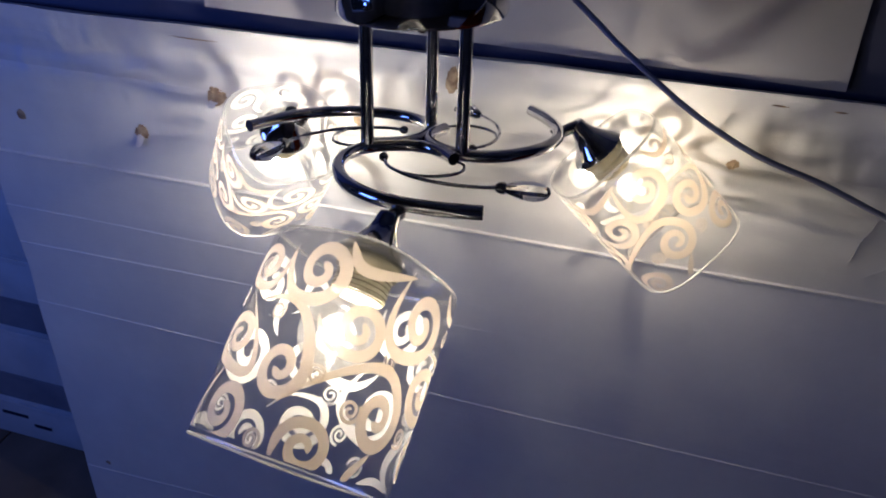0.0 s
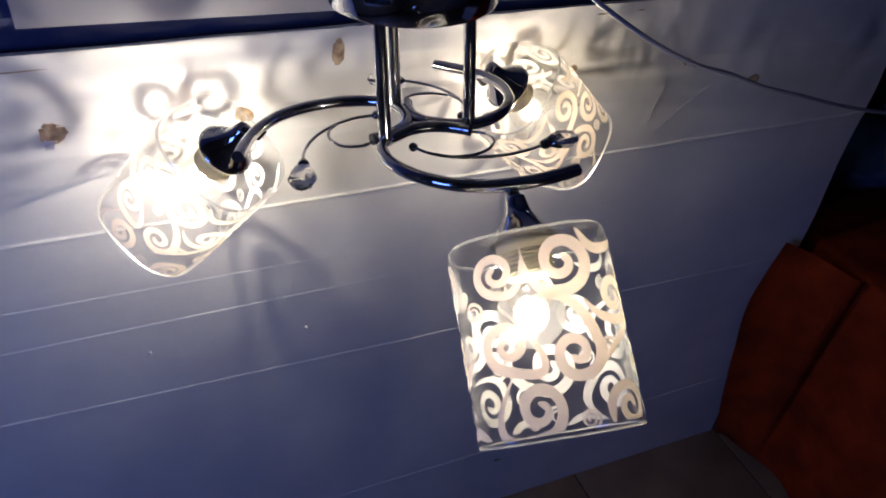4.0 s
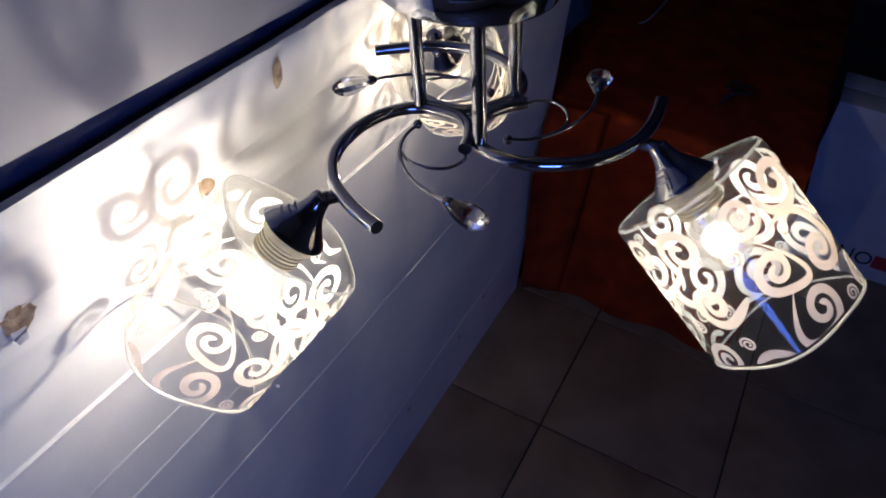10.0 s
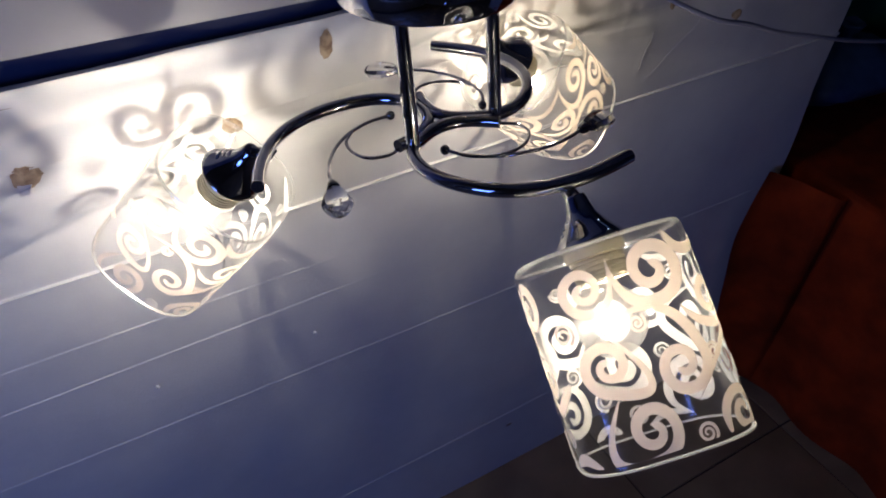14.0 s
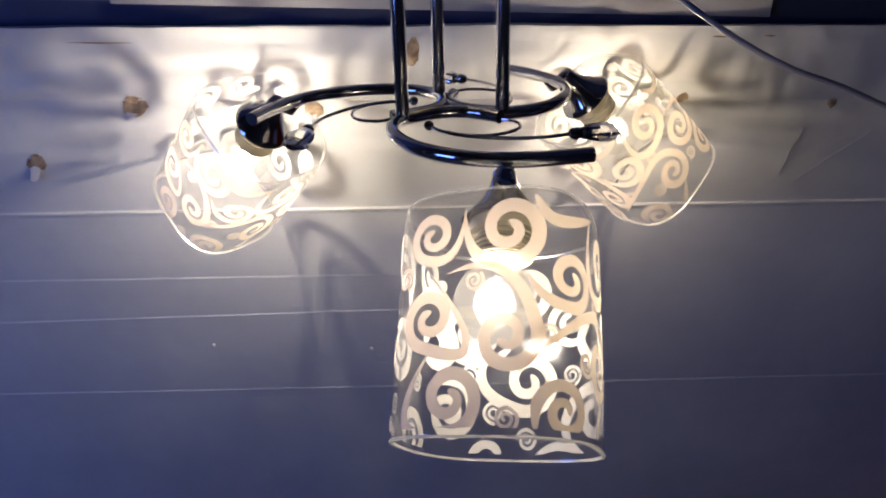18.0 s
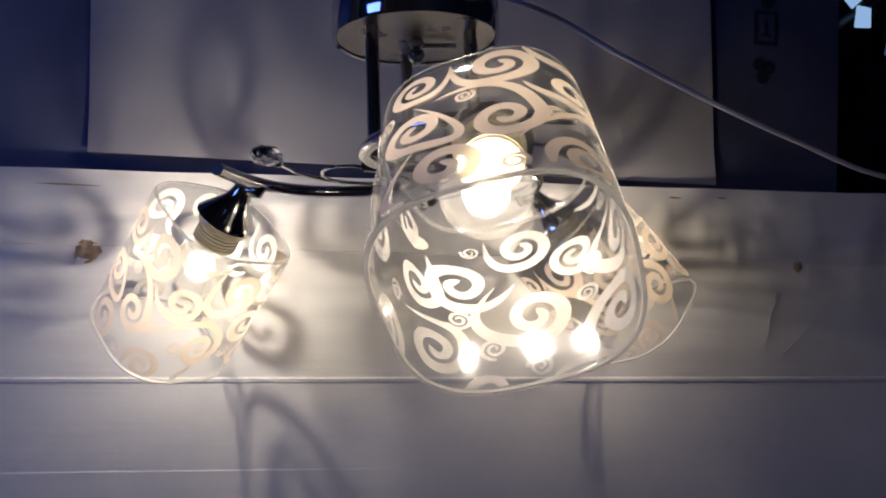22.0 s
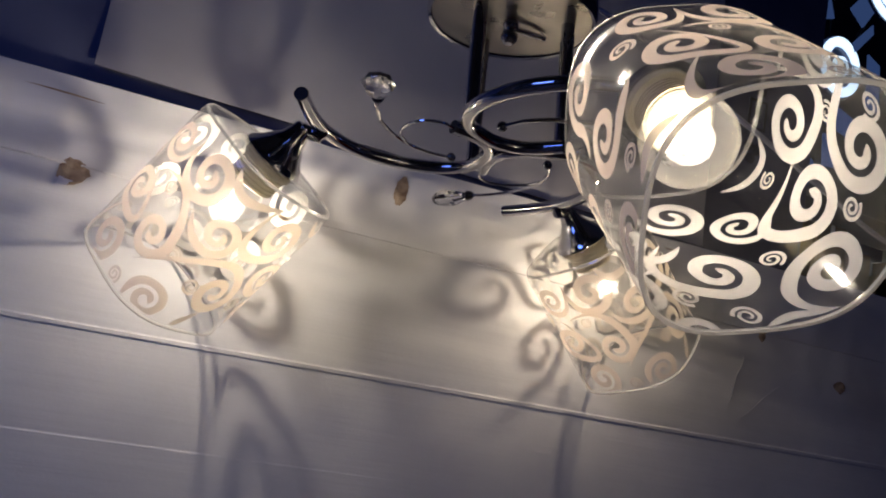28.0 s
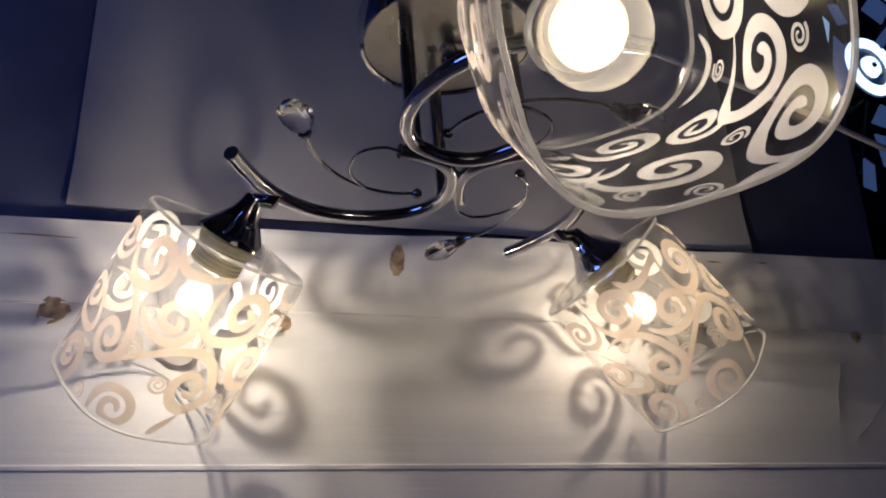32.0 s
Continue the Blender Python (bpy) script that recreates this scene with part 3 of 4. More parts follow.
# ---- the white cardboard sheet ----
LINES = [(0.879, 0.011, -0.0020, 9.0), (0.7512, 0.0118, -0.0008, 9.0), (0.7552, 0.0118, 0.0026, 9.0), (0.6665, 0.004, 0.0005, 0.06), (0.6165, 0.02, 0.0006, 0.1), (0.4945, -0.009, 0.0006, 9.0), (0.162, 0.03, 0.0006, 9.0)]


SCRATCHES = [(0.415, 0.851, 0.405, 0.801, 0.0012), (0.50, 0.851, 0.425, 0.786, 0.0012), (-0.33, 0.931, -0.28, 0.931, -0.004), (0.30, 0.931, 0.39, 0.921, -0.003), (0.365, 0.921, 0.37, 0.866, 0.002), (0.14, 0.941, 0.22, 0.936, -0.002), (-0.40, 0.906, -0.34, 0.876, 0.002), (-0.45, 0.866, -0.36, 0.891, 0.0025), (-0.05, 0.906, 0.04, 0.891, 0.0015)]
FOLDS = [(-0.62, 0.872, 0.80, 0.891, -0.0025), (-0.45, 0.899, -0.12, 0.910, -0.004), (0.28, 0.868, 0.52, 0.856, -0.003), (-0.40, 0.851, -0.10, 0.841, 0.003), (0.22, 0.951, 0.40, 0.949, -0.003), (-0.62, 0.836, -0.34, 0.828, -0.0015)]


def sheet_relief(x, z):
    """How far the sheet stands out at a place: score lines with a small ledge, soft waves and dents."""
    out = 0.0016 * noise.noise((x * 2.2, z * 3.0, 0.0)) + 0.0006 * noise.noise((x * 7.0, z * 9.0, 4.0))
    for zl, slope, deep, reach in LINES:
        d = z - (zl + slope * x)
        deep = deep * min(1.0, max(0.0, (reach - x) / 0.2))
        out += deep * (math.exp(d / 0.012) if d < 0 else -0.5 * math.exp(-d / 0.004)) / (1 + math.exp(abs(d) * -6000))
    k = min(1.0, max(0.0, (z - 0.77) / 0.10))
    crumple = abs(noise.noise((x * 5.0, z * 9.0, 2.0))) + 0.5 * abs(noise.noise((x * 13.0, z * 19.0, 6.0)))
    out += k * (0.0045 * crumple - 0.001)
    for cx, cz, wide in ((0.37, 0.915, 0.09), (-0.42, 0.90, 0.13), (0.05, 0.93, 0.10)):
        near = math.exp(-((x - cx) / wide) ** 2 - ((z - cz) / 0.05) ** 2)
        out += near * (0.0030 * abs(noise.noise((x * 38.0, z * 24.0, 1.0))) + 0.0016 * abs(noise.noise((x * 70.0 + z * 40.0, z * 30.0, 5.0))))
    out += k * 0.0045 * min(1.0, max(0.0, -x / 0.25)) * noise.noise((x * 7.0 + z * 9.0, z * 15.0, 12.0))
    out += k * 0.0020 * noise.noise((x * 24.0, z * 10.0, 7.0))
    out += k * 0.0030 * noise.noise((x * 2.0, z * 34.0, 9.0)) + k * 0.0026 * noise.noise((x * 6.0, z * 70.0, 3.0))
    for x0, z0, x1, z1, deep in SCRATCHES + FOLDS:
        t = max(0.0, min(1.0, ((x - x0) * (x1 - x0) + (z - z0) * (z1 - z0)) / ((x1 - x0) ** 2 + (z1 - z0) ** 2)))
        d = math.hypot(x - x0 - t * (x1 - x0), z - z0 - t * (z1 - z0))
        out += deep * math.exp(-(d / 0.005) ** 2) * (0.6 + 0.8 * noise.noise((x * 9.0, z * 9.0, deep * 1000)))
    return out


CREASES = [(0.0, 0.0)] + [(zl, slope) for zl, slope, _, _ in sorted(LINES)] + [(TOP, 0.02)]
levels = []
for (za, sa), (zb, sb) in zip(CREASES, CREASES[1:]):
    n = max(6, round((zb - za) / 0.006))
    ts = {i / n for i in range(n)} | {o / (zb - za) for o in (0.0005, 0.0012, 0.0025)} | {1 - o / (zb - za) for o in (0.0005, 0.0012, 0.0025)}
    levels += [(za + (zb - za) * t, sa + (sb - sa) * t) for t in sorted(ts)]
levels.append((TOP, 0.02))
bm = bmesh.new()
nx, nz = 420, len(levels) - 1
front = []
for j, (z0, slope) in enumerate(levels):
    row = []
    for i in range(nx + 1):
        x = -0.625 + (0.820 + 0.625) * i / nx
        z = z0 + slope * x + (0.004 * noise.noise((x * 6, 0.0, 3.0)) if j == nz else 0.0)
        side = 0.004 * noise.noise((z * 8, 5.0, 1.0)) if i in (0, nx) else 0.0
        row.append(bm.verts.new((x + side, Y_BOARD - sheet_relief(x, z), max(0.0, z))))
    front.append(row)
for j in range(nz):
    for i in range(nx):
        bm.faces.new((front[j][i], front[j][i + 1], front[j + 1][i + 1], front[j + 1][i]))
border = [e for e in bm.edges if e.is_boundary]
made = bmesh.ops.extrude_edge_only(bm, edges=border)["geom"]
for q in made:
    if isinstance(q, bmesh.types.BMVert):
        q.co.y = Y_BOARD + 0.007
sheet = thing("cardboard_sheet", bm, CARDBOARD, "creased white cardboard sheet with torn brown spots before a counter", "cardboard", sharp=60)


def torn_spot(x, z, w, h, seed, flap):
    """A place where the white skin has torn off: a ragged brown patch, and sometimes a lifted flap."""
    rnd = random.Random(seed)
    bm = bmesh.new()
    n = 30
    bumps = [rnd.uniform(-1, 1) for _ in range(9)]
    y = Y_BOARD - sheet_relief(x, z) - 0.0006
    centre = bm.verts.new((x, y - 0.0004, z))
    rings = []
    for step in (0.3, 0.65, 1.0):
        ring = []
        for k in range(n):
            a = 2 * math.pi * k / n
            b = 9 * k / n
            r = 1 + step * (0.16 * (bumps[int(b)] * (1 - b % 1) + bumps[(int(b) + 1) % 9] * (b % 1)) + 0.11 * rnd.uniform(-1, 1))
            px, pz = x + w / 2 * r * step * math.cos(a), z + h / 2 * r * step * math.sin(a)
            ring.append(bm.verts.new((px, Y_BOARD - sheet_relief(px, pz) - (0.0011 if step < 1 else 0.0006), pz)))
        rings.append(ring)
    for k in range(n):
        bm.faces.new((centre, rings[0][k], rings[0][(k + 1) % n]))
        for p, q in zip(rings, rings[1:]):
            bm.faces.new((p[k], q[k], q[(k + 1) % n], p[(k + 1) % n]))
    for f in bm.faces:
        f.smooth = True
    spot = part("torn_spot", bm, TORN, sheet, "torn brown patch")
    if flap:
        bm = bmesh.new()
        rows = []
        for i in range(5):
            t = i / 4
            rows.append([bm.verts.new((x - 0.35 * w + w * 0.55 * s * (1 - 0.4 * t), y - 0.001 - 0.006 * t * t, z - h * 0.25 - flap * t + 0.002 * rnd.uniform(-1, 1))) for s in (0, 0.5, 1)])
        for a, b in zip(rows, rows[1:]):
            for k in range(2):
                bm.faces.new((a[k], a[k + 1], b[k + 1], b[k]))
        part("paper_flap", bm, PAPER, spot, "lifted white paper flap")


for k, (x, z, w, h, flap) in enumerate([(-0.2847, 0.8697, 0.0234, 0.0208, 0.007), (-0.011, 0.929, 0.0133, 0.0272, 0.0), (-0.110, 0.869, 0.0187, 0.0192, 0.007), (0.273, 0.8835, 0.0109, 0.0112, 0.0), (0.4417, 0.8796, 0.0101, 0.012, 0.0), (0.566, 0.843, 0.0172, 0.0136, 0.0), (0.284, 0.1316, 0.0125, 0.008, 0.0), (-0.391, 0.8085, 0.0187, 0.0176, 0.012), (-0.562, 0.804, 0.014, 0.0144, 0.0), (-0.374, 0.141, 0.0101, 0.0088, 0.0), (0.489, 0.133, 0.0101, 0.0088, 0.0), (0.595, 0.160, 0.0101, 0.0088, 0.0), (-0.577, 0.164, 0.0101, 0.0088, 0.0)]):
    torn_spot(x, z, w, h, 20 + k, flap)
for k, (x, z) in enumerate([(-0.054, 0.5574), (-0.2426, 0.5684)]):
    bm = bmesh.new()
    y = Y_BOARD - sheet_relief(x, z)
    revolve(bm, [(0, -0.0012), (0.0016, -0.0008), (0.0022, 0.001), (0.0016, 0.003), (0, 0.0034)], 8, Matrix.Translation((x, y - 0.0012, z)) @ pose(0, 0, 0, 75, 0, 30 * k))
    part("paper_chip", bm, PAPER, sheet, "small curled white paper chip")


for x0, z0, x1, z1 in ((0.415, 0.851, 0.405, 0.801), (0.500, 0.851, 0.425, 0.786)):
    bm = bmesh.new()
    rows = []
    for i in range(13):
        t = i / 12
        px, pz = x0 + (x1 - x0) * t + 0.0012 * math.sin(9 * t), z0 + (z1 - z0) * t
        h = 0.0005 * math.sin(math.pi * (0.1 + 0.8 * t)) * (1.2 if i % 3 else 0.5)
        y = Y_BOARD - sheet_relief(px, pz)
        rows.append([bm.verts.new((px - h, y + 0.0002, pz)), bm.verts.new((px, y - 0.00035, pz)), bm.verts.new((px + h, y + 0.0002, pz))])
    for p, q in zip(rows, rows[1:]):
        for k in range(2):
            bm.faces.new((p[k], p[k + 1], q[k + 1], q[k]))
    part("scratch", bm, PAPER, sheet, "raised white scratch")
# brown slivers painted in for the shade under lifted lips of the skin
for x0, x1, z in ((-0.335, -0.275, 0.932), (0.292, 0.308, 0.948), (0.345, 0.358, 0.950)):
    bm = bmesh.new()
    upper, lower = [], []
    for i in range(13):
        t = i / 12
        px = x0 + (x1 - x0) * t
        h = 0.0008 * math.sin(math.pi * (0.04 + 0.92 * t))
        upper.append(bm.verts.new((px, Y_BOARD - sheet_relief(px, z + h) - 0.0007, z + h)))
        lower.append(bm.verts.new((px, Y_BOARD - sheet_relief(px, z - h) - 0.0007, z - h)))
    for k in range(12):
        bm.faces.new((upper[k], upper[k + 1], lower[k + 1], lower[k]))
    part("shade_sliver", bm, TORN, sheet, "thin brown sliver for the shade in a narrow tear")


# ---- the counter, the dark blue carton and the white sheet on it ----
counter = empty("counter", "dark wooden shop counter behind the white cardboard", "counter")
part("body", box_bm(-0.60, 0.80, 0.215, 0.75, 0.0, 0.915, bevel=0.004), WOOD, counter)
part("worktop", box_bm(-0.61, 0.81, 0.1895, 0.78, 0.915, 0.9335, bevel=0.003), WOOD, counter, "thin dark worktop")

carton = empty("large_carton", "large dark blue printed carton standing on the counter", "box")
part("carton_front", box_bm(-1.25, 0.503, 0.2005, 0.2145, 0.934, 1.75, bevel=0.002), NAVY, carton)
part("carton_side", box_bm(0.489, 0.503, 0.215, 0.60, 0.934, 1.75, bevel=0.002), NAVY, carton)
part("carton_back", box_bm(-1.25, 0.4885, 0.586, 0.60, 0.934, 1.75, bevel=0.002), NAVY, carton)


def print_mark(x, z, w, h, kind):
    """A handling mark printed on the carton: a frame with bars in it."""
    bm = bmesh.new()
    t = 0.0035
    y0, y1 = 0.1996, 0.2002
    if kind == 0:
        box(bm, x - w / 2, x + w / 2, y0, y1, z + h / 2 - t, z + h / 2)
        box(bm, x - w / 2, x + w / 2, y0, y1, z - h / 2, z - h / 2 + t)
        box(bm, x - w / 2, x - w / 2 + t, y0, y1, z - h / 2 + t, z + h / 2 - t)
        box(bm, x + w / 2 - t, x + w / 2, y0, y1, z - h / 2 + t, z + h / 2 - t)
        box(bm, x - w / 5, x + w / 5, y0, y1, z - h / 4, z - h / 4 + t)
        box(bm, x - t / 2, x + t / 2, y0, y1, z - h / 4 + t, z + h / 4)
    else:
        for k in range(3):
            a = radians(120 * k + 20)
            revolve(bm, [(0, 0), (h * 0.2, 0), (h * 0.2, 0.0006), (0, 0.0006)], 14, Matrix.Translation((x + math.cos(a) * w * 0.25, y1, z + math.sin(a) * h * 0.25)) @ pose(0, 0, 0, 90))
    part("print_mark", bm, PRINT, carton, "faint dark handling mark", smooth=False)


print_mark(0.415, 1.185, 0.03, 0.04, 1)
print_mark(0.412, 1.145, 0.028, 0.038, 0)
print_mark(0.410, 1.098, 0.028, 0.036, 1)

bm = bmesh.new()
grid = []
for j in range(41):
    z = 0.9655 + 0.60 * j / 40
    row = []
    for i in range(41):
        s = i / 40
        x0, x1 = -0.2925 - 0.03 * (z - 0.966), 0.3525 - 0.045 * (z - 0.966)
        x = x0 + (x1 - x0) * s
        row.append(bm.verts.new((x, 0.1964 - 0.0018 * noise.noise((x * 4, z * 4, 7.0)) - 0.0035 * max(0.0, 1 - j / 3), z)))
    grid.append(row)
for j in range(40):
    for i in range(40):
        bm.faces.new((grid[j][i], grid[j][i + 1], grid[j + 1][i + 1], grid[j + 1][i]))
made = bmesh.ops.extrude_edge_only(bm, edges=[e for e in bm.edges if e.is_boundary])["geom"]
for q in made:
    if isinstance(q, bmesh.types.BMVert):
        q.co.y += 0.0012
tagged(part("front_label", bm, PANEL, carton, "plain white panel on the dark blue carton", sharp=70))

bm = bmesh.new()
for a in (35, -35):
    made = bmesh.ops.create_cube(bm, size=1.0, matrix=pose(-0.405, 0.1990, 1.105, 0, a, 0) @ Matrix.Diagonal((0.04, 0.0016, 0.009, 1)))
part("tape_cross", bm, BLACK, carton, "crossed strips of black tape", smooth=False)

# ---- cable ----
bm = tube(bmesh.new(), smooth_path([(0.055, 0.030, 1.092), (0.106, 0.008, 1.068), (0.150, -0.008, 1.039), (0.200, -0.025, 1.009), (0.250, -0.032, 0.986), (0.300, -0.029, 0.970), (0.350, -0.030, 0.952), (0.400, -0.036, 0.940), (0.455, -0.038, 0.925), (0.540, -0.036, 0.906), (0.720, -0.018, 0.871), (1.000, 0.025, 0.811), (1.45, 0.12, 0.705), (1.85, 0.24, 0.585), (2.05, 0.32, 0.510), (2.20, 0.38, 0.503)], 8), 0.0021, 10)
thing("power_cable", bm, CORD, "thin white power cable sagging from the lamp to a table", "cable")
bm = tube(bmesh.new(), smooth_path([(1.93, 0.40, 0.503), (1.846, 0.31, 0.503), (1.724, 0.213, 0.503), (1.64, 0.155, 0.503), (1.585, 0.133, 0.503), (1.466, 0.130, 0.503), (1.365, 0.136, 0.503), (1.33, 0.148, 0.503)], 8), 0.0024, 10)
thing("loose_cord", bm, CORD, "short grey-white end of cord lying on the red cloth", "cord")

# ---- the table with the red cloth ----
table = empty("table", "low table under a dark red velvet cloth beside the counter", "table")
part("tabletop", box_bm(0.90, 2.40, -0.30, 0.75, 0.462, 0.492, bevel=0.003), WOOD, table)
for x in (0.93, 2.35):
    for y in (-0.26, 0.70):
        part("leg", box_bm(x - 0.02, x + 0.02, y - 0.02, y + 0.02, 0.0, 0.462, bevel=0.003), WOOD, table)

bm = bmesh.new()
nu, nv = 90, 60


def cloth_point(s, t):
    """s runs across the table from its far edge and down the near side; t along the side."""
    y = -0.315 + 1.08 * t
    fold = 0.010 * math.sin(t * 34 + 2.0 * noise.noise((t * 5, 0.0, 2.0)))
    if s < 0.55:
        x = 2.41 - (2.41 - 0.885) * s / 0.55
        z = 0.497 + 0.003 * noise.noise((x * 7, y * 7, 1.0))
        return Vector((x, y, z))
    k = (s - 0.55) / 0.45
    curve = min(k / 0.08, 1.0)
    x = 0.885 - 0.012 * math.sin(curve * math.pi / 2) - fold * k - 0.015 * k
    return Vector((x, y, 0.497 - 0.012 * (1 - math.cos(curve * math.pi / 2)) - 0.478 * max(0.0, k - 0.03) / 0.97))


rows = [[bm.verts.new(cloth_point(i / nu, j / nv)) for j in range(nv + 1)] for i in range(nu + 1)]
for i in range(nu):
    for j in range(nv):
        bm.faces.new((rows[i][j], rows[i + 1][j], rows[i + 1][j + 1], rows[i][j + 1]))
# the hanging front side of the cloth
front_rows = [[rows[i][0] for i in range(0, 50)]]
for k in range(1, 21):
    row = []
    for i in range(0, 50):
        p = rows[i][0].co
        row.append(bm.verts.new((p.x, p.y - 0.012 * min(1, k / 3) - 0.010 * k / 20 * math.sin(i * 0.9), max(0.02, p.z - 0.476 * k / 20))))
    front_rows.append(row)
for a, b in zip(front_rows, front_rows[1:]):
    for i in range(49):
        bm.faces.new((a[i], a[i + 1], b[i + 1], b[i]))
# its loose corner, which falls in front of the sheet
loose = []
for j in range(31):
    t = j / 30
    row = []
    for i in range(17):
        k = i / 16
        left = 0.735 + 0.16 * max(0.0, 0.22 - t) ** 1.2 + 0.078 * max(0.0, (t - 0.25) / 0.75) ** 1.3 + 0.006 * noise.noise((t * 5, 0, 8))
        bulge = math.sin(k * math.pi / 2)
        x = left + (0.876 - left) * k
        row.append(bm.verts.new((x, 0.166 - 0.10 * bulge ** 2 - 0.012 * math.sin(k * 11 + t * 2) * k, max(0.012, 0.535 - 0.04 * k - 0.525 * t))))
    loose.append(row)
for a, b in zip(loose, loose[1:]):
    for i in range(16):
        bm.faces.new((a[i], a[i + 1], b[i + 1], b[i]))
thing("tablecloth", bm, RED, "dark red velvet cloth hanging in folds over the low table", "cloth", sharp=80)

# scissors on the cloth
scissors = empty("scissors", "steel scissors with black handles lying on the red cloth", "scissors", m=pose(1.09, -0.125, 0.5035, 0, 0, 166))
for k in (-1, 1):
    bm = bmesh.new()
    vs = [bm.verts.new(p) for p in ((0, k * 0.001, 0), (0.075, k * 0.0005, 0), (0.0, k * 0.007, 0), (-0.012, k * 0.006, 0), (-0.012, k * -0.001, 0))]
    f = bm.faces.new((vs[0], vs[1], vs[2], vs[3], vs[4]))
    made = bmesh.ops.extrude_face_region(bm, geom=[f])["geom"]
    bmesh.ops.translate(bm, vec=(0, 0, 0.0016), verts=[q for q in made if isinstance(q, bmesh.types.BMVert)])
    blade = part("blade", bm, STEEL, scissors, smooth=False)
    blade.location.z = 0.002 * (k > 0)
    bm = bmesh.new()
    loop = [Vector((-0.040 + 0.024 * math.cos(a), k * 0.014 + 0.011 * math.sin(a), 0.003)) for a in (2 * math.pi * i / 24 for i in range(24))]
    tube(bm, loop + [loop[0]], 0.0028, 8)
    part("handle", bm, BLACK, scissors, "black plastic finger loop")
    bm = tube(bmesh.new(), [Vector((-0.017, k * 0.011, 0.003)), Vector((-0.008, k * -0.002, 0.003)), Vector((0.0, k * -0.003, 0.003))], 0.0026, 8)
    part("shank", bm, BLACK, scissors)
bm = revolve(bmesh.new(), [(0, 0), (0.003, 0), (0.003, 0.005), (0, 0.0055)], 12)
part("pivot_screw", bm, STEEL, scissors)


def bag(name, centre, size, mat, label, seed):
    """A crumpled soft bag with a knotted neck."""
    bm = bmesh.new()
    bmesh.ops.create_icosphere(bm, subdivisions=4, radius=1.0)
    for v in bm.verts:
        q = v.co.copy()
        r = 1 + 0.16 * noise.noise(q * 1.6 + Vector((seed, 0, 0))) + 0.10 * abs(noise.noise(q * 3.7 + Vector((0, seed, 0)))) - 0.07 * abs(noise.noise(q * 8.0))
        if q.z > 0.75:
            r *= 1 + 0.5 * (q.z - 0.75)
        v.co = Vector((q.x * r * size[0] * (1 - 0.55 * max(0, q.z) ** 2), q.y * r * size[1] * (1 - 0.55 * max(0, q.z) ** 2), max(-0.92, q.z * r) * size[2]))
        v.co += Vector(centre)
    e = empty(name, label, "bag")
    part("body", bm, mat, e, sharp=50)
    top = Vector(centre) + Vector((0, 0, size[2] * 0.93))
    bm = revolve(bmesh.new(), [(0, -0.012), (0.020, -0.010), (0.012, 0.004), (0.009, 0.010), (0.016, 0.018), (0.026, 0.034), (0.022, 0.038), (0, 0.022)], 14, Matrix.Translation(top))
    for v in bm.verts:
        v.co += 0.006 * noise.noise_vector(v.co * 60)
    part("knotted_neck", bm, mat, e, sharp=50)
    return e


bag("plastic_bag", (1.15, 0.345, 0.556), (0.17, 0.11, 0.06), BLUE_BAG, "crumpled blue-grey plastic bag on the red cloth", 2)
bag("green_bag", (1.50, 0.485, 0.565), (0.13, 0.10, 0.07), GREEN, "crumpled dark green plastic bag on the red cloth", 5)

# ---- white carton on the floor with its printed word ----
CARTON_H = 0.44
white_box = empty("white_carton", "white carton with black and red lettering standing on the floor", "box")
part("body", box_bm(1.345, 1.52, -1.05, -0.345, 0.0, CARTON_H, bevel=0.003), CARTON, white_box)
part("flap", box_bm(1.342, 1.431, -1.05, -0.345, CARTON_H + 0.0005, CARTON_H + 0.004, bevel=0.001), CARTON, white_box)
part("flap", box_bm(1.434, 1.522, -1.05, -0.345, CARTON_H + 0.0005, CARTON_H + 0.004, bevel=0.001), CARTON, white_box)


def lettering(text, place, size, mat, parent, name):
    cu = bpy.data.curves.new(name, "FONT")
    cu.body, cu.size, cu.extrude = text, size, 0.0003
    tmp = bpy.data.objects.new(name, cu)
    scene.collection.objects.link(tmp)
    deps = bpy.context.evaluated_depsgraph_get()
    me = bpy.data.meshes.new_from_object(tmp.evaluated_get(deps))
    bpy.data.objects.remove(tmp)
    me.materials.append(mat)
    ob = new(name, me)
    ob.parent = parent
    ob.matrix_basis = place
    return ob


INK = material("black_ink", (0.015, 0.015, 0.018), 0.6)
RED_INK = material("red_ink", (0.45, 0.03, 0.03), 0.6)
lettering("NO", pose(1.3445, -0.490, 0.040, 90, 0, -90), 0.055, INK, white_box, "printed_word")
part("printed_bar", box_bm(1.3435, 1.3445, -0.70, -0.578, 0.040, 0.078), RED_INK, white_box, "unread red print", smooth=False)

# ---- flat cartons stacked on the floor beside the sheet ----
DULL = vary(material("dull_grey_carton", (0.22, 0.22, 0.26), 0.7), (0.18, 0.18, 0.22), (0.26, 0.26, 0.30), 10, bump=0.2)
stack = [(0.0, 0.100, -0.62, 0.0, 0), (0.1005, 0.174, -0.60, 0.006, 1), (0.1745, 0.294, -0.63, 0.001, 0), (0.2945, 0.369, -0.61, 0.007, 1), (0.3695, 0.465, -0.62, 0.0, 0), (0.4655, 0.60, -0.60, 0.002, 0)]
